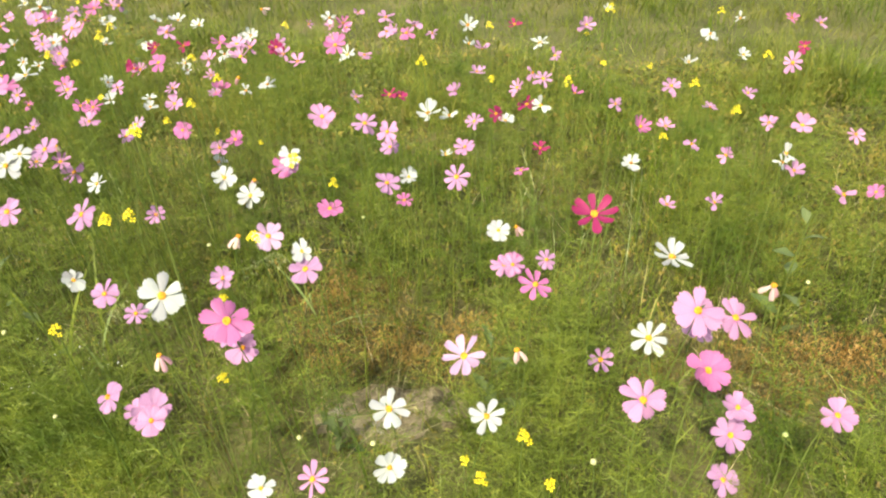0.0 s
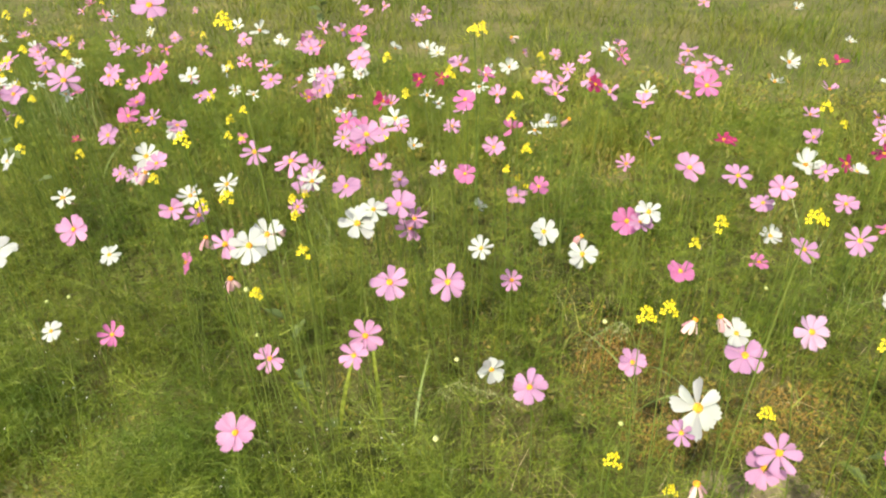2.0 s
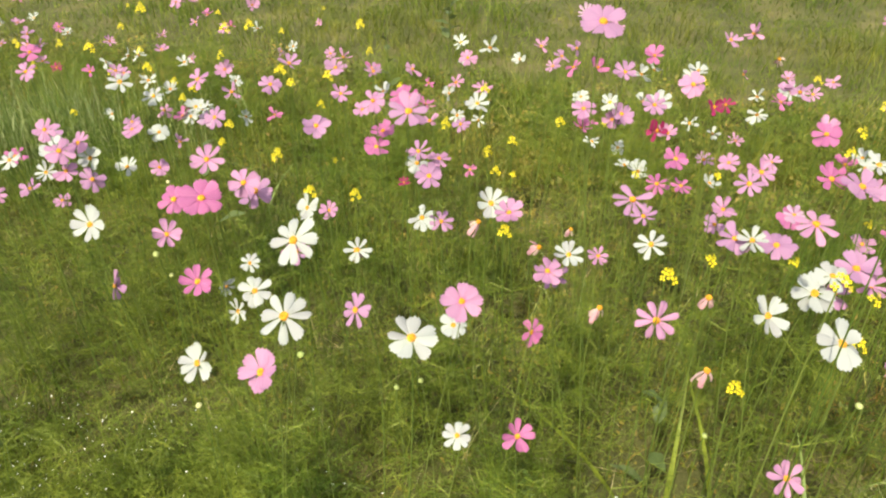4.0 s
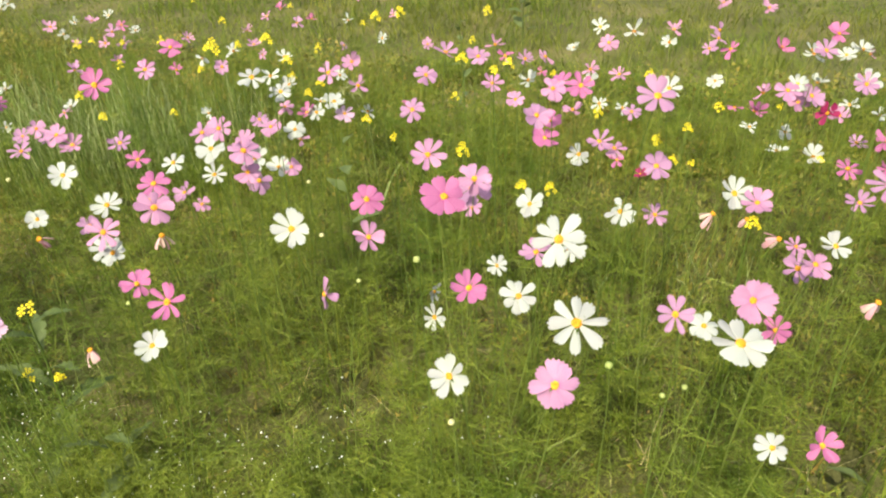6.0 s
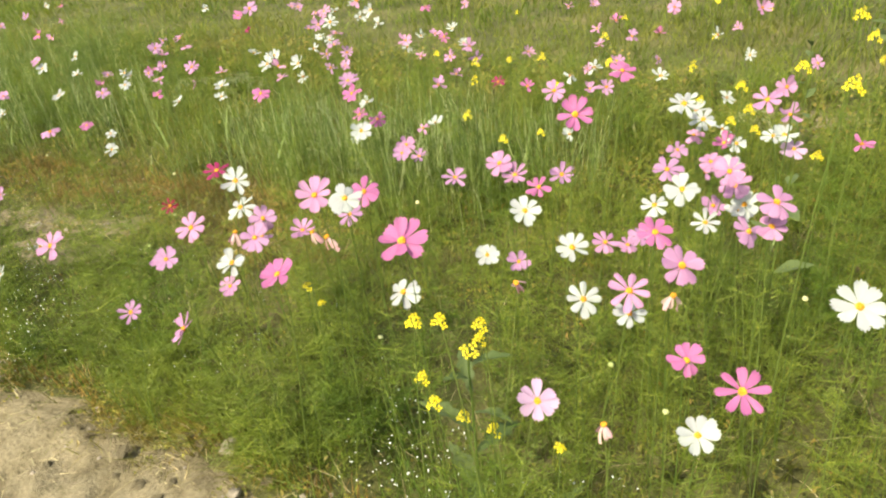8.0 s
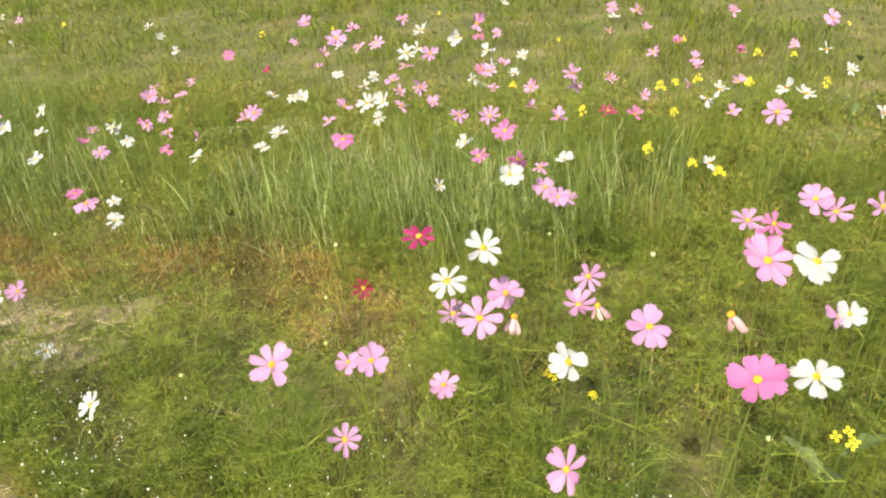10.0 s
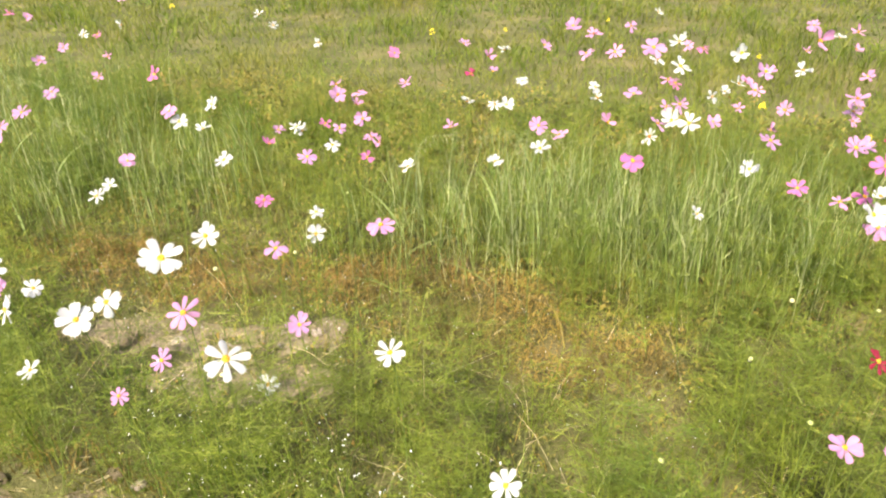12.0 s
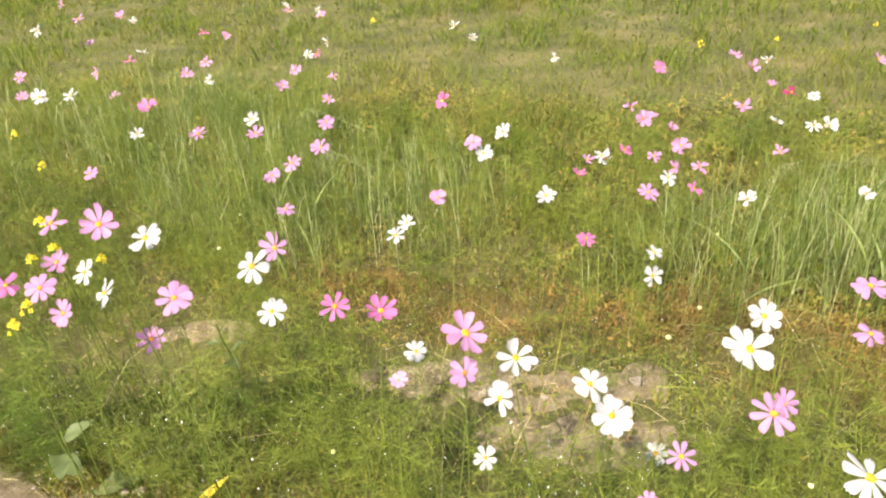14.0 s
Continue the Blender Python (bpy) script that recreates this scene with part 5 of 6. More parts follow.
cosmos("pink", -3.154, 1.694, 0.864, 0.064, breadth=0.48)
mustard(-3.168, 3.074, 0.625, 4)
wilted(-3.170, 1.740, 0.760)
cosmos("lilac", -3.175, 3.166, 0.673, 0.06)
cosmos("lilac", -3.191, 3.133, 0.722, 0.064)
cosmos("rose", -3.192, 1.589, 0.776, 0.062, breadth=0.56)
cosmos("white", -3.254, 2.820, 0.564, 0.058)
cosmos("lilac", -3.259, 2.928, 0.654, 0.062)
cosmos("lilac", -3.266, 2.648, 0.522, 0.052)
cosmos("lilac", -3.284, 1.697, 0.778, 0.056)
cosmos("lilac", -3.292, 2.126, 0.598, 0.06)
cosmos("lilac", -3.298, 2.582, 0.560, 0.052)
cosmos("pink", -3.303, 3.370, 0.554, 0.056)
wilted(-3.305, 1.947, 0.649)
cosmos("pink", -3.305, 3.308, 0.639, 0.064)
mustard(-3.313, 1.935, 0.471, 2)
cosmos("pink", -3.315, 2.883, 0.522, 0.06)
cosmos("pink", -3.319, 2.699, 0.538, 0.064)
cosmos("white", -3.320, 3.437, 0.713, 0.056)
cosmos("white", -3.329, 4.693, 0.693, 0.056)
cosmos("pink", -3.334, 1.962, 0.644, 0.056)
bud(-3.337, 2.406, 0.550)
cosmos("white", -3.340, 3.706, 0.588, 0.056)
mustard(-3.364, 3.332, 0.644, 3)
cosmos("white", -3.377, 1.747, 0.692, 0.058)
mustard(-3.380, 2.012, 0.466)
cosmos("pink", -3.387, 3.428, 0.697, 0.056)
cosmos("rose", -3.390, 2.669, 0.633, 0.056)
cosmos("pink", -3.391, 4.016, 0.685, 0.052)
cosmos("pink", -3.399, 1.591, 0.652, 0.06, facing=(55, -50))
cosmos("white", -3.414, 2.584, 0.628, 0.064)
cosmos("rose", -3.422, 2.576, 0.744, 0.06)
cosmos("white", -3.430, 3.378, 0.704, 0.048)
cosmos("pink", -3.430, 3.347, 0.634, 0.048)
wilted(-3.443, 1.881, 0.681)
cosmos("pink", -3.444, 3.219, 0.728, 0.06)
cosmos("white", -3.448, 2.957, 0.850, 0.048)
cosmos("lilac", -3.452, 2.012, 0.643, 0.063)
cosmos("lilac", -3.455, 2.643, 0.761, 0.056)
cosmos("rose", -3.467, 3.879, 0.574, 0.064)
cosmos("rose", -3.468, 3.625, 0.759, 0.052)
cosmos("pink", -3.472, 2.857, 0.943, 0.06)
cosmos("white", -3.485, 1.994, 0.744, 0.064, breadth=0.44)
cosmos("rose", -3.489, 2.779, 0.609, 0.052)
cosmos("pink", -3.495, 1.816, 0.725, 0.067, breadth=0.42)
cosmos("white", -3.497, 3.401, 0.658, 0.048)
bud(-3.520, 2.327, 0.550)
cosmos("white", -3.530, 2.965, 0.585, 0.064)
cosmos("white", -3.533, 3.140, 0.854, 0.065)
cosmos("lilac", -3.536, 2.867, 0.700, 0.056)
cosmos("lilac", -3.556, 2.155, 0.513, 0.064)
cosmos("white", -3.558, 2.097, 0.624, 0.077, breadth=0.34)
cosmos("pink", -3.575, 1.996, 0.462, 0.058)
cosmos("lilac", -3.598, 2.827, 0.883, 0.052)
cosmos("magenta", -3.601, 2.107, 0.716, 0.063, tilt=20, breadth=0.36)
cosmos("pink", -3.618, 3.044, 0.694, 0.048)
cosmos("white", -3.623, 3.038, 0.421, 0.052)
mustard(-3.643, 4.343, 0.724, 2)
cosmos("white", -3.652, 3.310, 0.852, 0.06)
cosmos("lilac", -3.665, 3.192, 0.699, 0.06)
cosmos("white", -3.680, 3.418, 0.774, 0.052)
cosmos("lilac", -3.691, 1.951, 0.560, 0.062)
cosmos("white", -3.693, 3.146, 0.820, 0.069)
cosmos("crimson", -3.703, 2.037, 0.655, 0.043, breadth=0.32)
cosmos("pink", -3.703, 3.205, 0.767, 0.06)
cosmos("lilac", -3.722, 3.134, 0.710, 0.052)
cosmos("lilac", -3.730, 1.833, 0.491, 0.056)
cosmos("lilac", -3.730, 3.168, 0.651, 0.06)
cosmos("lilac", -3.734, 3.569, 0.850, 0.052)
cosmos("pink", -3.743, 1.993, 0.528, 0.052)
cosmos("white", -3.757, 2.963, 0.726, 0.06)
cosmos("lilac", -3.767, 3.323, 0.696, 0.064)
bud(-3.773, 2.178, 0.673)
cosmos("white", -3.774, 2.780, 0.778, 0.056)
bud(-3.786, 2.024, 0.550)
cosmos("white", -3.786, 3.040, 0.657, 0.052)
cosmos("pink", -3.790, 1.759, 0.705, 0.065, breadth=0.46)
bud(-3.815, 2.186, 0.550)
cosmos("pink", -3.818, 3.399, 0.806, 0.06)
cosmos("lilac", -3.848, 2.880, 0.932, 0.06)
cosmos("white", -3.853, 3.486, 0.674, 0.056)
cosmos("white", -3.870, 3.358, 0.674, 0.06)
cosmos("rose", -3.871, 2.869, 0.654, 0.065, breadth=0.56)
cosmos("pink", -3.888, 3.395, 0.864, 0.056)
cosmos("pink", -3.890, 3.484, 0.784, 0.056)
cosmos("pink", -3.894, 3.081, 0.687, 0.06)
cosmos("lilac", -3.991, 3.164, 0.932, 0.052)
cosmos("pink", -3.994, 3.275, 0.586, 0.064)
cosmos("lilac", -4.010, 3.585, 0.792, 0.056)
bud(-4.033, 1.950, 0.550)
cosmos("white", -4.055, 3.853, 0.602, 0.048)
cosmos("white", -4.090, 2.994, 0.646, 0.057)
cosmos("white", -4.098, 4.185, 0.647, 0.064)
mustard(-4.101, 4.130, 0.737, 2)
cosmos("pink", -4.111, 2.876, 0.749, 0.052)
cosmos("white", -4.139, 3.534, 0.606, 0.064)
cosmos("lilac", -4.160, 3.974, 0.612, 0.052)
cosmos("pink", -4.166, 4.155, 0.631, 0.064)
cosmos("white", -4.176, 3.556, 0.603, 0.056)
cosmos("white", -4.200, 3.149, 0.553, 0.052)
cosmos("white", -4.252, 1.993, 0.459, 0.057)
cosmos("magenta", -4.255, 3.569, 0.706, 0.052)
cosmos("lilac", -4.270, 4.064, 0.703, 0.056)
cosmos("white", -4.270, 3.604, 0.603, 0.06)
cosmos("pink", -4.329, 3.403, 0.577, 0.052)
mustard(-4.396, 4.070, 0.755, 4)
cosmos("white", -4.428, 2.085, 0.650, 0.048)
cosmos("white", -4.463, 3.245, 0.504, 0.064)
cosmos("pink", -4.466, 3.375, 0.732, 0.056)
cosmos("pink", -4.483, 2.563, 0.638, 0.066, tilt=28, facing=(16, -10))
cosmos("rose", -4.546, 4.020, 0.681, 0.056)
cosmos("pink", -4.581, 3.323, 0.576, 0.056)
cosmos("pink", -4.582, 3.566, 0.473, 0.056)
cosmos("rose", -4.596, 3.303, 0.516, 0.048)
cosmos("lilac", -4.614, 3.415, 0.606, 0.06)
bud(-4.620, 3.000, 0.525)
cosmos("pink", -4.637, 3.464, 0.642, 0.052)
cosmos("lilac", -4.637, 2.281, 0.734, 0.043, facing=(14, 10))
cosmos("pink", -4.654, 3.675, 0.620, 0.06)
cosmos("lilac", -4.657, 2.439, 0.466, 0.056)
cosmos("white", -4.690, 3.238, 0.582, 0.052)
cosmos("lilac", -4.691, 3.411, 0.578, 0.052)
cosmos("white", -4.695, 2.108, 0.626, 0.075, breadth=0.42)
cosmos("lilac", -4.706, 3.526, 0.657, 0.065)
bud(-4.725, 2.752, 0.473)
cosmos("lilac", -4.725, 3.623, 0.667, 0.052)
bud(-4.732, 2.169, 0.547)
cosmos("white", -4.739, 3.121, 0.413, 0.048)
cosmos("white", -4.743, 3.100, 0.350, 0.06)
cosmos("rose", -4.757, 3.521, 0.558, 0.056)
cosmos("lilac", -4.757, 3.172, 0.570, 0.06)
cosmos("white", -4.773, 2.326, 0.738, 0.053, breadth=0.45)
cosmos("pink", -4.790, 2.203, 0.654, 0.062, breadth=0.36)
cosmos("white", -4.817, 2.645, 0.141, 0.06)
cosmos("white", -4.823, 2.241, 0.740, 0.074, breadth=0.46)
cosmos("white", -4.825, 3.460, 0.557, 0.056)
cosmos("white", -4.839, 3.445, 0.574, 0.06)
bud(-4.850, 2.537, 0.550)
cosmos("lilac", -4.886, 2.276, 0.500, 0.049)
cosmos("lilac", -4.889, 3.397, 0.581, 0.056)
cosmos("white", -4.898, 4.317, 0.668, 0.052)
cosmos("rose", -4.913, 3.197, 0.421, 0.056)
cosmos("rose", -4.916, 3.366, 0.545, 0.056)
cosmos("pink", -4.949, 2.211, 0.469, 0.037)
cosmos("white", -5.008, 2.251, 0.612, 0.065)
cosmos("white", -5.021, 2.383, 0.566, 0.064)
cosmos("white", -5.025, 3.226, 0.545, 0.063)
cosmos("white", -5.136, 3.525, 0.634, 0.062)
cosmos("white", -5.153, 2.276, 0.707, 0.062)
cosmos("white", -5.178, 2.316, 0.595, 0.06, facing=(60, -45))
cosmos("white", -5.193, 3.559, 0.540, 0.06)
cosmos("white", -5.198, 3.375, 0.622, 0.056)
cosmos("white", -5.206, 2.358, 0.420, 0.048)
cosmos("pink", -5.226, 3.384, 0.655, 0.052)
cosmos("pink", -5.231, 2.357, 0.698, 0.077, breadth=0.4)
cosmos("white", -5.237, 4.946, 0.631, 0.06)
cosmos("lilac", -5.237, 2.387, 0.592, 0.057)
cosmos("rose", -5.321, 3.554, 0.732, 0.064)
cosmos("white", -5.328, 5.042, 0.672, 0.064)
cosmos("pink", -5.329, 3.240, 0.544, 0.052)
cosmos("blush", -5.332, 2.255, 0.685, 0.03, breadth=0.5)
cosmos("white", -5.356, 2.665, 0.434, 0.052)
cosmos("rose", -5.391, 2.491, 0.657, 0.064)
cosmos("white", -5.431, 3.292, 0.442, 0.052)
cosmos("rose", -5.456, 2.417, 0.717, 0.054)
cosmos("white", -5.463, 3.255, 0.422, 0.06)
bud(-5.465, 2.296, 0.500)
cosmos("white", -5.597, 2.497, 0.658, 0.056)
cosmos("white", -5.608, 2.476, 0.768, 0.069)
cosmos("lilac", -5.644, 2.713, 0.678, 0.07)
cosmos("lilac", -5.669, 3.333, 0.676, 0.06)
cosmos("lilac", -5.696, 3.573, 0.676, 0.056)
mustard(-5.708, 4.862, 0.754, 4)
cosmos("lilac", -5.725, 2.402, 0.752, 0.062)
cosmos("lilac", -5.751, 3.165, 0.560, 0.052)
cosmos("pink", -5.768, 3.354, 0.623, 0.06)
cosmos("pink", -5.806, 4.268, 0.641, 0.052)
cosmos("pink", -5.813, 4.159, 0.580, 0.06)
cosmos("white", -5.823, 2.542, 0.797, 0.064)
cosmos("pink", -5.832, 2.430, 0.882, 0.064)
cosmos("white", -5.865, 2.435, 0.744, 0.06, facing=(60, -50))
cosmos("lilac", -5.870, 3.462, 0.542, 0.06)
bud(-5.874, 2.961, 0.550)
bud(-5.880, 3.160, 0.550)
cosmos("rose", -5.897, 4.411, 0.706, 0.06)
cosmos("white", -5.897, 4.665, 0.701, 0.06)
cosmos("pink", -5.904, 3.487, 0.674, 0.06)
cosmos("pink", -5.907, 2.602, 0.528, 0.06)
cosmos("white", -5.908, 4.310, 0.727, 0.048)
cosmos("white", -5.929, 4.705, 0.838, 0.048)
cosmos("lilac", -5.929, 4.155, 0.704, 0.056)
cosmos("lilac", -5.936, 3.972, 0.694, 0.056)
cosmos("white", -5.943, 3.587, 0.689, 0.056)
cosmos("white", -5.943, 2.517, 0.743, 0.048)
cosmos("lilac", -5.959, 4.876, 0.787, 0.056)
mustard(-5.961, 2.608, 0.721)
cosmos("pink", -5.971, 2.459, 0.690, 0.056)
cosmos("pink", -5.976, 2.519, 0.845, 0.056)
cosmos("pink", -5.998, 2.527, 0.760, 0.052)
mustard(-6.003, 2.540, 0.783, 2)
cosmos("pink", -6.006, 2.470, 0.739, 0.056)
mustard(-6.014, 2.546, 0.839, 3)
mustard(-6.030, 2.508, 0.779, 2)
mustard(-6.031, 2.457, 0.712, 4)
cosmos("rose", -6.073, 2.476, 0.743, 0.052)
mustard(-6.077, 2.464, 0.667, 4)
cosmos("pink", -6.096, 3.505, 0.675, 0.06)
cosmos("pink", -6.116, 4.887, 0.809, 0.052)
cosmos("white", -6.129, 4.902, 0.833, 0.048)
cosmos("rose", -6.182, 3.403, 0.796, 0.064)
cosmos("pink", -6.267, 3.925, 0.767, 0.056)
cosmos("pink", -6.291, 4.189, 0.744, 0.056)
cosmos("white", -6.325, 4.264, 0.652, 0.052)
cosmos("white", -6.361, 3.640, 0.638, 0.052)
cosmos("pink", -6.409, 4.796, 0.729, 0.052)
cosmos("pink", -6.540, 3.591, 0.521, 0.056)
cosmos("rose", -6.548, 4.084, 0.787, 0.052)
cosmos("rose", -6.551, 4.887, 0.733, 0.064)
mustard(-6.587, 3.435, 0.622, 4)
cosmos("pink", -6.611, 3.944, 0.779, 0.052)
cosmos("white", -6.631, 3.771, 0.745, 0.056)
cosmos("lilac", -6.647, 3.991, 0.965, 0.052)
cosmos("white", -6.732, 3.753, 0.750, 0.06)
cosmos("white", -6.783, 4.689, 0.690, 0.06)
cosmos("pink", -6.811, 3.778, 0.746, 0.048)
cosmos("lilac", -6.818, 4.323, 0.807, 0.052)
mustard(-6.827, 3.692, 0.644, 4)
cosmos("lilac", -6.828, 4.420, 0.565, 0.056)
cosmos("lilac", -6.842, 4.691, 0.855, 0.064)
cosmos("pink", -6.898, 3.928, 0.781, 0.056)
cosmos("white", -6.903, 4.917, 0.793, 0.06)
cosmos("white", -6.971, 4.235, 0.890, 0.06)
cosmos("lilac", -6.984, 4.492, 0.950, 0.048)


# ---- leafy weeds and seed heads ----
def blade_leaf(name, length, width, material, lobes=0, fold=0.25, droop=0.3, seed=1, at=0.4, cols=5):
    """A broad leaf along x from its stalk: folded along the midrib, drooping to its tip, its edge lobed and toothed if asked for."""
    r = random.Random(seed)
    verts, faces = [], []
    n = 5 * max(lobes, 2)
    for i in range(n + 1):
        u = i / n
        w = (u / at) ** 0.7 if u < at else ((1 - u) / (1 - at)) ** 0.75
        if lobes:
            w *= 0.55 + 0.45 * abs(math.sin(u * lobes * math.pi)) + r.uniform(-0.05, 0.05)
        w = max(w, 0.03) * width / 2
        for j in range(cols):
            c = 2 * j / (cols - 1) - 1
            y = c * w
            z = abs(y) * fold - droop * length * u * u + 0.04 * width * math.sin(9 * u + 3 * c)
            verts.append((length * u, y, z + 0.12 * length * u))
    for i in range(n):
        for j in range(cols - 1):
            k = i * cols + j
            faces.append((k, k + cols, k + cols + 1, k + 1))
    return smooth(mesh_from(name, verts, faces, material))


LOBED = [blade_leaf("leaf", 1.0, 0.38, BROAD, 4, 0.3, 0.35, k, 0.55) for k in range(3)]
OVAL = [blade_leaf("leaf", 1.0, 0.52, BROAD, 0, 0.2, 0.2, k + 5, 0.45) for k in range(3)]


def leafy_plant(foot, top, label, shape, leaves, size, flowers=0, crowd=0.0):
    """A weed with a firm stem, leaves turning round it, and little yellow flowers on top."""
    COUNT[0] += 1
    r = random.Random(COUNT[0] * 271)
    gx, gy = foot
    base = Vector((gx, gy, float(height(gx, gy)) - 0.01))
    end = Vector(top) - base
    root = tagged(new("leafy_weed"), label, "weed plant")
    root.location = base
    stem, line = stem_mesh(Vector(), end, Vector((0.1, -0.15, 1)).normalized(), COUNT[0], 0.0026)
    part("stem", stem, root)
    for k in range(leaves):
        f = crowd + (0.97 - crowd) * (k + 0.5) / leaves
        q = f * 8
        p = line[int(q)].lerp(line[min(int(q) + 1, 8)], q - int(q))
        s = size * (1.15 - 0.6 * (f - crowd)) * r.uniform(0.75, 1.15)
        m = Matrix.Translation(p) @ Matrix.Rotation(k * 2.4 + r.uniform(-0.3, 0.3), 4, "Z") @ Matrix.Rotation(-r.uniform(0.1, 0.8), 4, "Y") @ Matrix.Rotation(r.uniform(-0.4, 0.4), 4, "X") @ Matrix.Scale(s, 4)
        part("leaf", shape[k % 3], root, m)
    for k in range(flowers):
        c = end + Vector((0.014 * math.cos(2.4 * k), 0.014 * math.sin(2.4 * k), 0.004 * k))
        part("blossom", BLOSSOM, root, Matrix.Translation(c) @ Matrix.Rotation(0.6, 4, "X") @ Matrix.Scale(1.1, 4), "small yellow flower")
    return root


leafy_plant((-2.95, 1.76), (-2.95, 1.80, 0.47), "sow thistle with lobed grey-green leaves beside the path", LOBED, 9, 0.15, 4)
leafy_plant((-2.76, 1.68), (-2.78, 1.63, 0.3), "young grey-green sow thistle beside the path", LOBED, 6, 0.12)
leafy_plant((-1.62, 4.03), (-1.62, 3.98, 0.74), "tall grey-green leafy weed standing above the flowers", OVAL, 16, 0.085, 0, 0.45)
leafy_plant((-1.93, 3.95), (-1.93, 3.9, 0.55), "dark dry leafy weed with drooping leaves", OVAL, 9, 0.08)
leafy_plant((0.86, 1.56), (0.82, 1.45, 0.5), "grey-green weed with oval leaves", OVAL, 7, 0.08)
leafy_plant((-1.24, 1.52), (-1.26, 1.44, 0.5), "slim weed with pale oval leaves", OVAL, 5, 0.07)
leafy_plant((-2.31, 2.3), (-2.31, 2.27, 0.66), "slim weed with long dark green leaves", OVAL, 4, 0.075, 0, 0.4)
leafy_plant((0.03, 1.3), (0.05, 1.24, 0.3), "grey-green lobed weed on the bare soil", LOBED, 7, 0.1)
leafy_plant((-0.35, 1.18), (-0.32, 1.12, 0.2), "small grey-green lobed weed near the path", LOBED, 6, 0.09)
leafy_plant((-6.22, 2.66), (-6.2, 2.6, 0.28), "weed with large pale grey-green oval leaves", OVAL, 4, 0.13)
leafy_plant((-5.95, 3.05), (-5.95, 3.0, 0.3), "small lobed weed beside dry soil", LOBED, 6, 0.09)


def grass_leaf(name, x, y, height_m, width, material, label, turn, lean):
    """One broad blade of grass standing from the ground."""
    me = blade_leaf(name, height_m, width, material, 0, 0.35, 0.4, 3, 0.25, 3)
    ob = tagged(new(name, me), label, "leaf")
    ob.matrix_world = Matrix.Translation((x, y, float(height(x, y)) - 0.005)) @ Matrix.Rotation(turn, 4, "Z") @ Matrix.Rotation(-lean, 4, "Y")
    return ob


grass_leaf("grass_leaf", -1.25, 1.55, 0.46, 0.014, GRASS, "broad pale green blade of grass", 2.6, 0.9)
grass_leaf("grass_leaf", -1.2, 1.48, 0.4, 0.014, GRASS, "broad pale green blade of grass", 1.2, 1.2)
grass_leaf("grass_leaf", -1.08, 1.5, 0.42, 0.012, GRASS, "broad pale green blade of grass", 1.8, 1.25)
grass_leaf("grass_leaf", -2.98, 1.62, 0.22, 0.013, GRASS, "broad pale green blade of grass", 3.6, 0.35)
grass_leaf("grass_leaf", -3.02, 1.7, 0.26, 0.012, GRASS, "broad pale green blade of grass", 3.0, 0.3)
grass_leaf("yellow_leaf", -5.93, 2.6, 0.12, 0.045, AUTUMN, "bright yellow withering leaf near the path", 0.7, 0.9)


def seed_panicle(foot, top, reach, turn, label):
    """A flowering grass: a thin culm arching over, with fine seed branches hanging along it."""
    COUNT[0] += 1
    r = random.Random(COUNT[0] * 57)
    gx, gy = foot
    base = Vector((gx, gy, float(height(gx, gy)) - 0.01))
    root = tagged(new("seed_grass"), label, "grass", "flowering grasses in the meadow")
    root.location = base
    d = Vector((math.cos(turn), math.sin(turn), 0))
    line = []
    for k in range(11):
        u = k / 10
        line.append(Vector((0, 0, top * math.sin(min(u * 1.25, 1.0) * math.pi / 2) - max(u - 0.7, 0) * 0.32 * top)) + d * reach * u ** 2.2)
    verts, faces = tube(line, [0.0016 - 0.0009 * k / 10 for k in range(11)], 4)
    part("culm", smooth(mesh_from("culm", verts, faces, TALL)), root)
    b, e = [], []
    for k in range(56):
        q = 5.5 + 4.4 * k / 55
        p = line[int(q)].lerp(line[min(int(q) + 1, 10)], q - int(q))
        s = d.cross(Vector((0, 0, 1))) * r.uniform(-0.02, 0.02) + Vector((0, 0, r.uniform(-0.028, 0.008))) + d * r.uniform(0.005, 0.03)
        b.append(p), e.append(p + s)
    v, t = threads(np.array(b), np.array(e), np.full(len(b), 0.0012))
    v2, t2 = threads(np.array(e), np.array(e) + np.array([[0.004, 0, -0.009]]), np.full(len(b), 0.0036))
    v, t = joined([(v, t), (v2, t2)])
    part("panicle", arrays_to_mesh("panicle", v, t, PANICLE), root, label="pale drooping seed head")
    for k in (1, 2, 3):
        m = Matrix.Translation(line[k]) @ Matrix.Rotation(turn + k * 2.6, 4, "Z") @ Matrix.Rotation(-0.9, 4, "Y")
        part("blade", blade_leaf("blade", 0.2, 0.008, TALL, 0, 0.3, 0.5, k, 0.25, 3), root, m)
    return root


seed_panicle((-5.9, 3.5), 0.78, 0.42, -0.35, "tall flowering grass arching over with a pale seed head")
seed_panicle((-5.82, 3.62), 0.6, 0.3, -0.5, "tall flowering grass arching over with a pale seed head")
seed_panicle((-4.5, 3.1), 0.62, 0.34, 0.9, "tall flowering grass arching over with a pale seed head")
seed_panicle((-4.2, 3.08), 0.66, 0.2, 0.4, "tall flowering grass arching over with a pale seed head")
seed_panicle((-4.05, 3.2), 0.62, 0.22, 2.6, "tall flowering grass arching over with a pale seed head")
seed_panicle((-1.0, 1.36), 0.37, 0.24, -0.15, "low flowering grass bowed by its seed head")
seed_panicle((-0.44, 1.52), 0.4, 0.16, 3.5, "low flowering grass bowed by its seed head")
seed_panicle((-3.5, 3.3), 0.7, 0.2, 1.4, "tall flowering grass with an upright seed head")
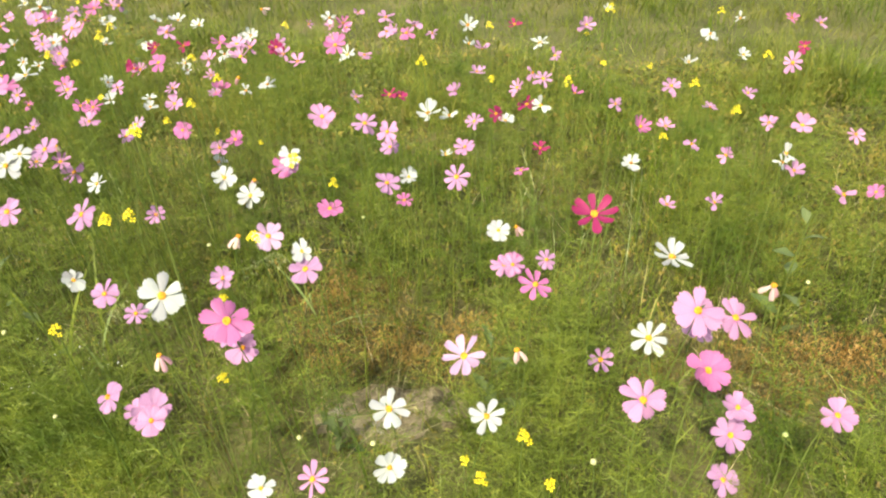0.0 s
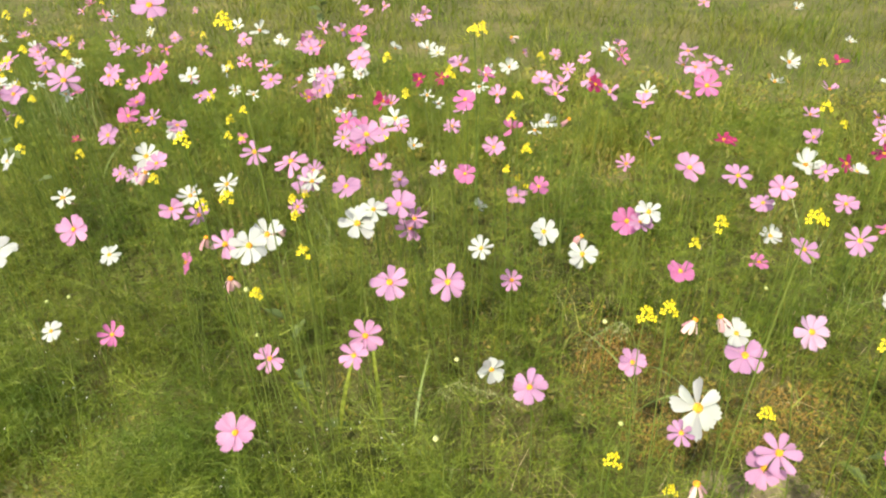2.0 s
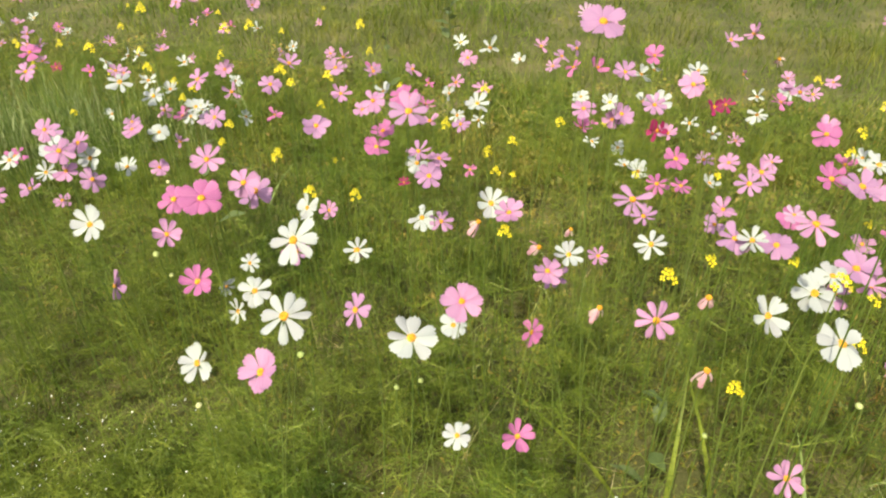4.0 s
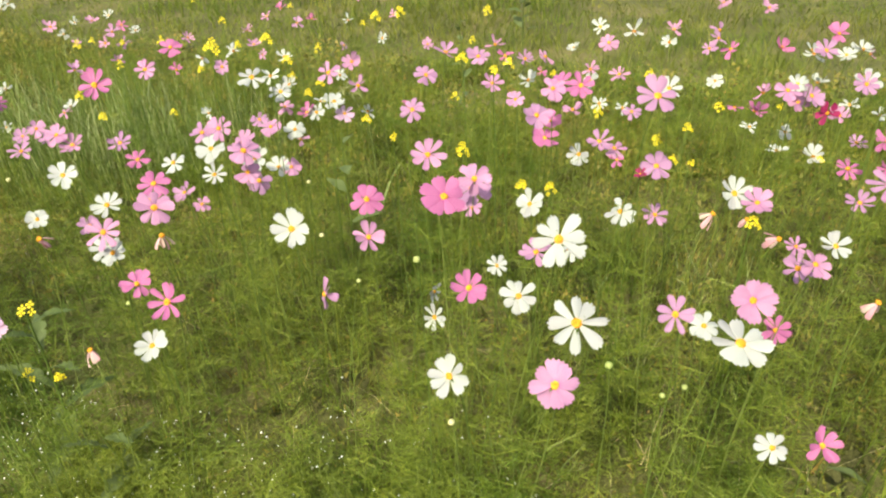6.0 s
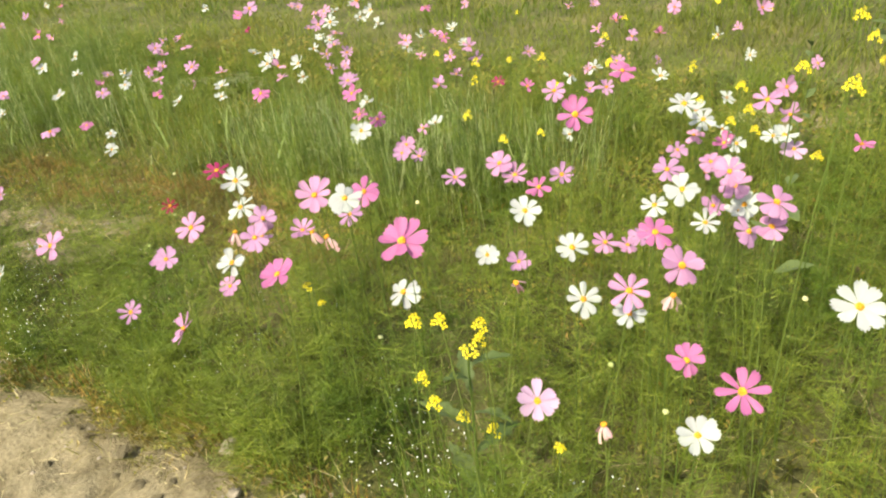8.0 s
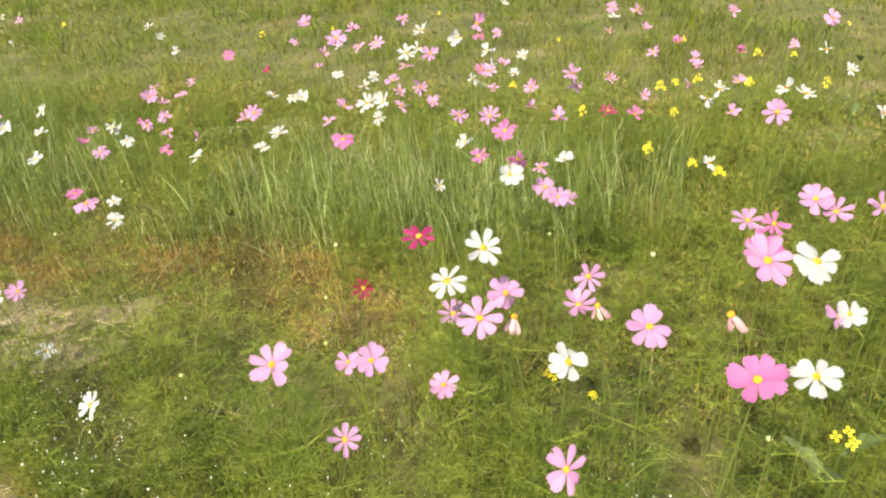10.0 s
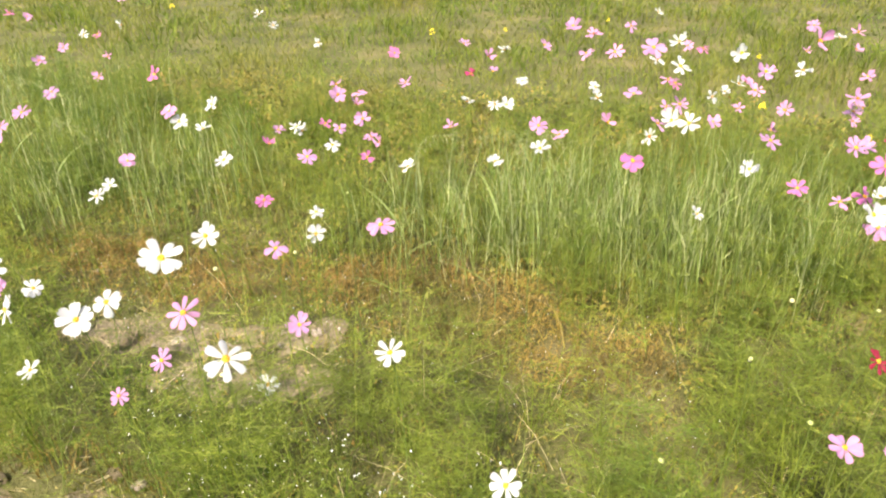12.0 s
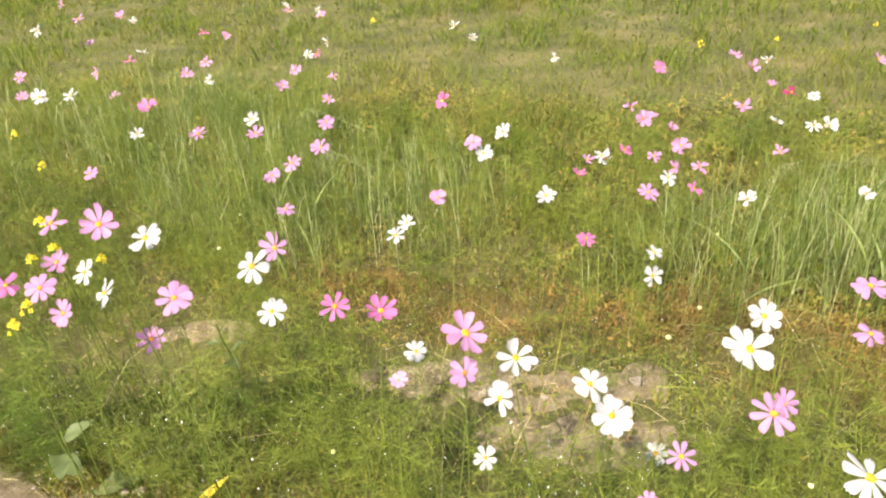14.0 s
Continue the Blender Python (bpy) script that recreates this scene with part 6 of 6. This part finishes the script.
seed_panicle((-2.25, 2.6), 0.66, 0.2, 2.2, "tall flowering grass with an upright seed head")


# ---- bare soil and crumbs of earth ----
def soil_patch(cx, cy, rx, ry):
    """A patch of dry soil lying open, uneven and sinking under the weeds at its rim."""
    xs, ys = np.arange(cx - 1.5 * rx, cx + 1.5 * rx, 0.02), np.arange(cy - 1.6 * ry, cy + 1.6 * ry, 0.02)
    gx, gy = np.meshgrid(xs, ys)
    m = np.clip(blob(gx, gy, cx, cy, rx, ry) - 0.75 * cushion(gx.ravel(), gy.ravel(), 9.0, 4.0).reshape(gx.shape) + 0.15, 0, 1)
    lump = np.array([0.014 * noise.noise(Vector((a * 14, b * 14, 2.0))) + 0.007 * noise.noise(Vector((a * 45, b * 45, 5.0))) for a, b in zip(gx.ravel(), gy.ravel())])
    z = height(gx, gy).ravel() + 0.016 * np.clip(m.ravel() * 2, 0, 1) - 0.012 + lump * m.ravel()
    v = np.stack([gx.ravel(), gy.ravel(), z], 1)
    nx, ny = len(xs), len(ys)
    i = (np.arange(ny - 1)[:, None] * nx + np.arange(nx - 1)[None, :]).ravel()
    t = np.concatenate([np.stack([i, i + 1, i + nx + 1], 1), np.stack([i, i + nx + 1, i + nx], 1)])
    ob = new("soil_patch", smooth(arrays_to_mesh("soil_patch", v, t, DIRT)))
    return tagged(ob, "dry pale soil showing between the weeds", "soil", kind="structure")


for place in BARE:
    soil_patch(*place)


def clod_mesh(seed):
    """A crumb of earth: an uneven, flattened lump."""
    bm = bmesh.new()
    bmesh.ops.create_icosphere(bm, subdivisions=2, radius=1.0)
    for v in bm.verts:
        v.co *= 1 + 0.55 * noise.noise(v.co * 1.3 + Vector((seed, 0, 0))) + 0.2 * noise.noise(v.co * 3.5 + Vector((0, seed, 0)))
        v.co.z *= 0.6
    me = bpy.data.meshes.new("clod")
    bm.to_mesh(me)
    bm.free()
    me.materials.append(DIRT if seed % 3 else STONE)
    return me


CLODS = [clod_mesh(k) for k in range(6)]


def clods():
    r = random.Random(41)
    for k in range(330):
        if k < 290:
            x = r.uniform(-4.6, -2.4) if k < 190 else r.uniform(-7.2, -4.8)
            y = float(path_edge(x)) + 0.015 - 0.5 * r.random() ** 2.6
            z = -0.006 - 0.03 * min((float(path_edge(x)) - y) / 0.3, 1) + 0.032
        else:
            cx, cy, rx, ry = BARE[k % len(BARE)]
            x, y = cx + r.uniform(-0.7, 0.7) * rx, cy + r.uniform(-0.7, 0.7) * ry
            z = float(height(x, y)) + 0.005
        s = 0.004 + 0.02 * r.random() ** 2.5
        ob = tagged(new("clod", CLODS[k % 6]), "small crumb of dry earth lying on the ground", "clod", "clods of earth along the path")
        ob.matrix_world = Matrix.Translation((x, y, z)) @ Matrix.Rotation(r.uniform(0, 6.3), 4, "Z") @ Matrix.Diagonal((s, s * r.uniform(0.7, 1.2), s, 1))


clods()


def path_litter():
    """Straw, bits of stalk and dry leaves trodden into the path and the bare soil."""
    n = 1800
    x = np.concatenate([rng.uniform(-4.8, -2.4, 1200), rng.uniform(-7.2, -4.8, 600)])
    y = path_edge(x) + 0.03 - 0.6 * rng.uniform(0, 1, n) ** 1.4
    for cx, cy, rx, ry in BARE:
        x, y = np.concatenate([x, rng.normal(cx, rx * 0.5, 90)]), np.concatenate([y, rng.normal(cy, ry * 0.5, 90)])
    n = len(x)
    inside = y < path_edge(x)
    z = np.where(inside, 0.03 - 0.03 * np.clip((path_edge(x) - y) / 0.3, 0, 1), height(x, y) + 0.012) + rng.uniform(0, 0.006, n)
    a, ll = rng.uniform(0, 6.3, n), rng.uniform(0.01, 0.07, n)
    base = np.stack([x, y, z], 1)
    tip = base + np.stack([ll * np.cos(a), ll * np.sin(a), rng.uniform(-0.004, 0.012, n)], 1)
    return stuff("path_litter", [threads(base, tip, rng.uniform(0.0015, 0.004, n))], STRAW, "bits of straw and dry stalk on the path", "straw")


path_litter()


def edge_stalks():
    """Bare brownish stalks and roots at the foot of the growth where the path's edge has crumbled."""
    n = 1500
    x = rng.uniform(-7.0, -2.2, n)
    y = path_edge(x) + rng.uniform(-0.015, 0.05, n)
    return stuff("edge_stalks", [blades(x, y, rng.uniform(0.04, 0.14, n), rng.uniform(0.0015, 0.003, n), rng.uniform(0.0, 0.8, n))], MOSS, "bare brown stalks along the crumbled edge of the path", "stalks")


edge_stalks()
far_cosmos()
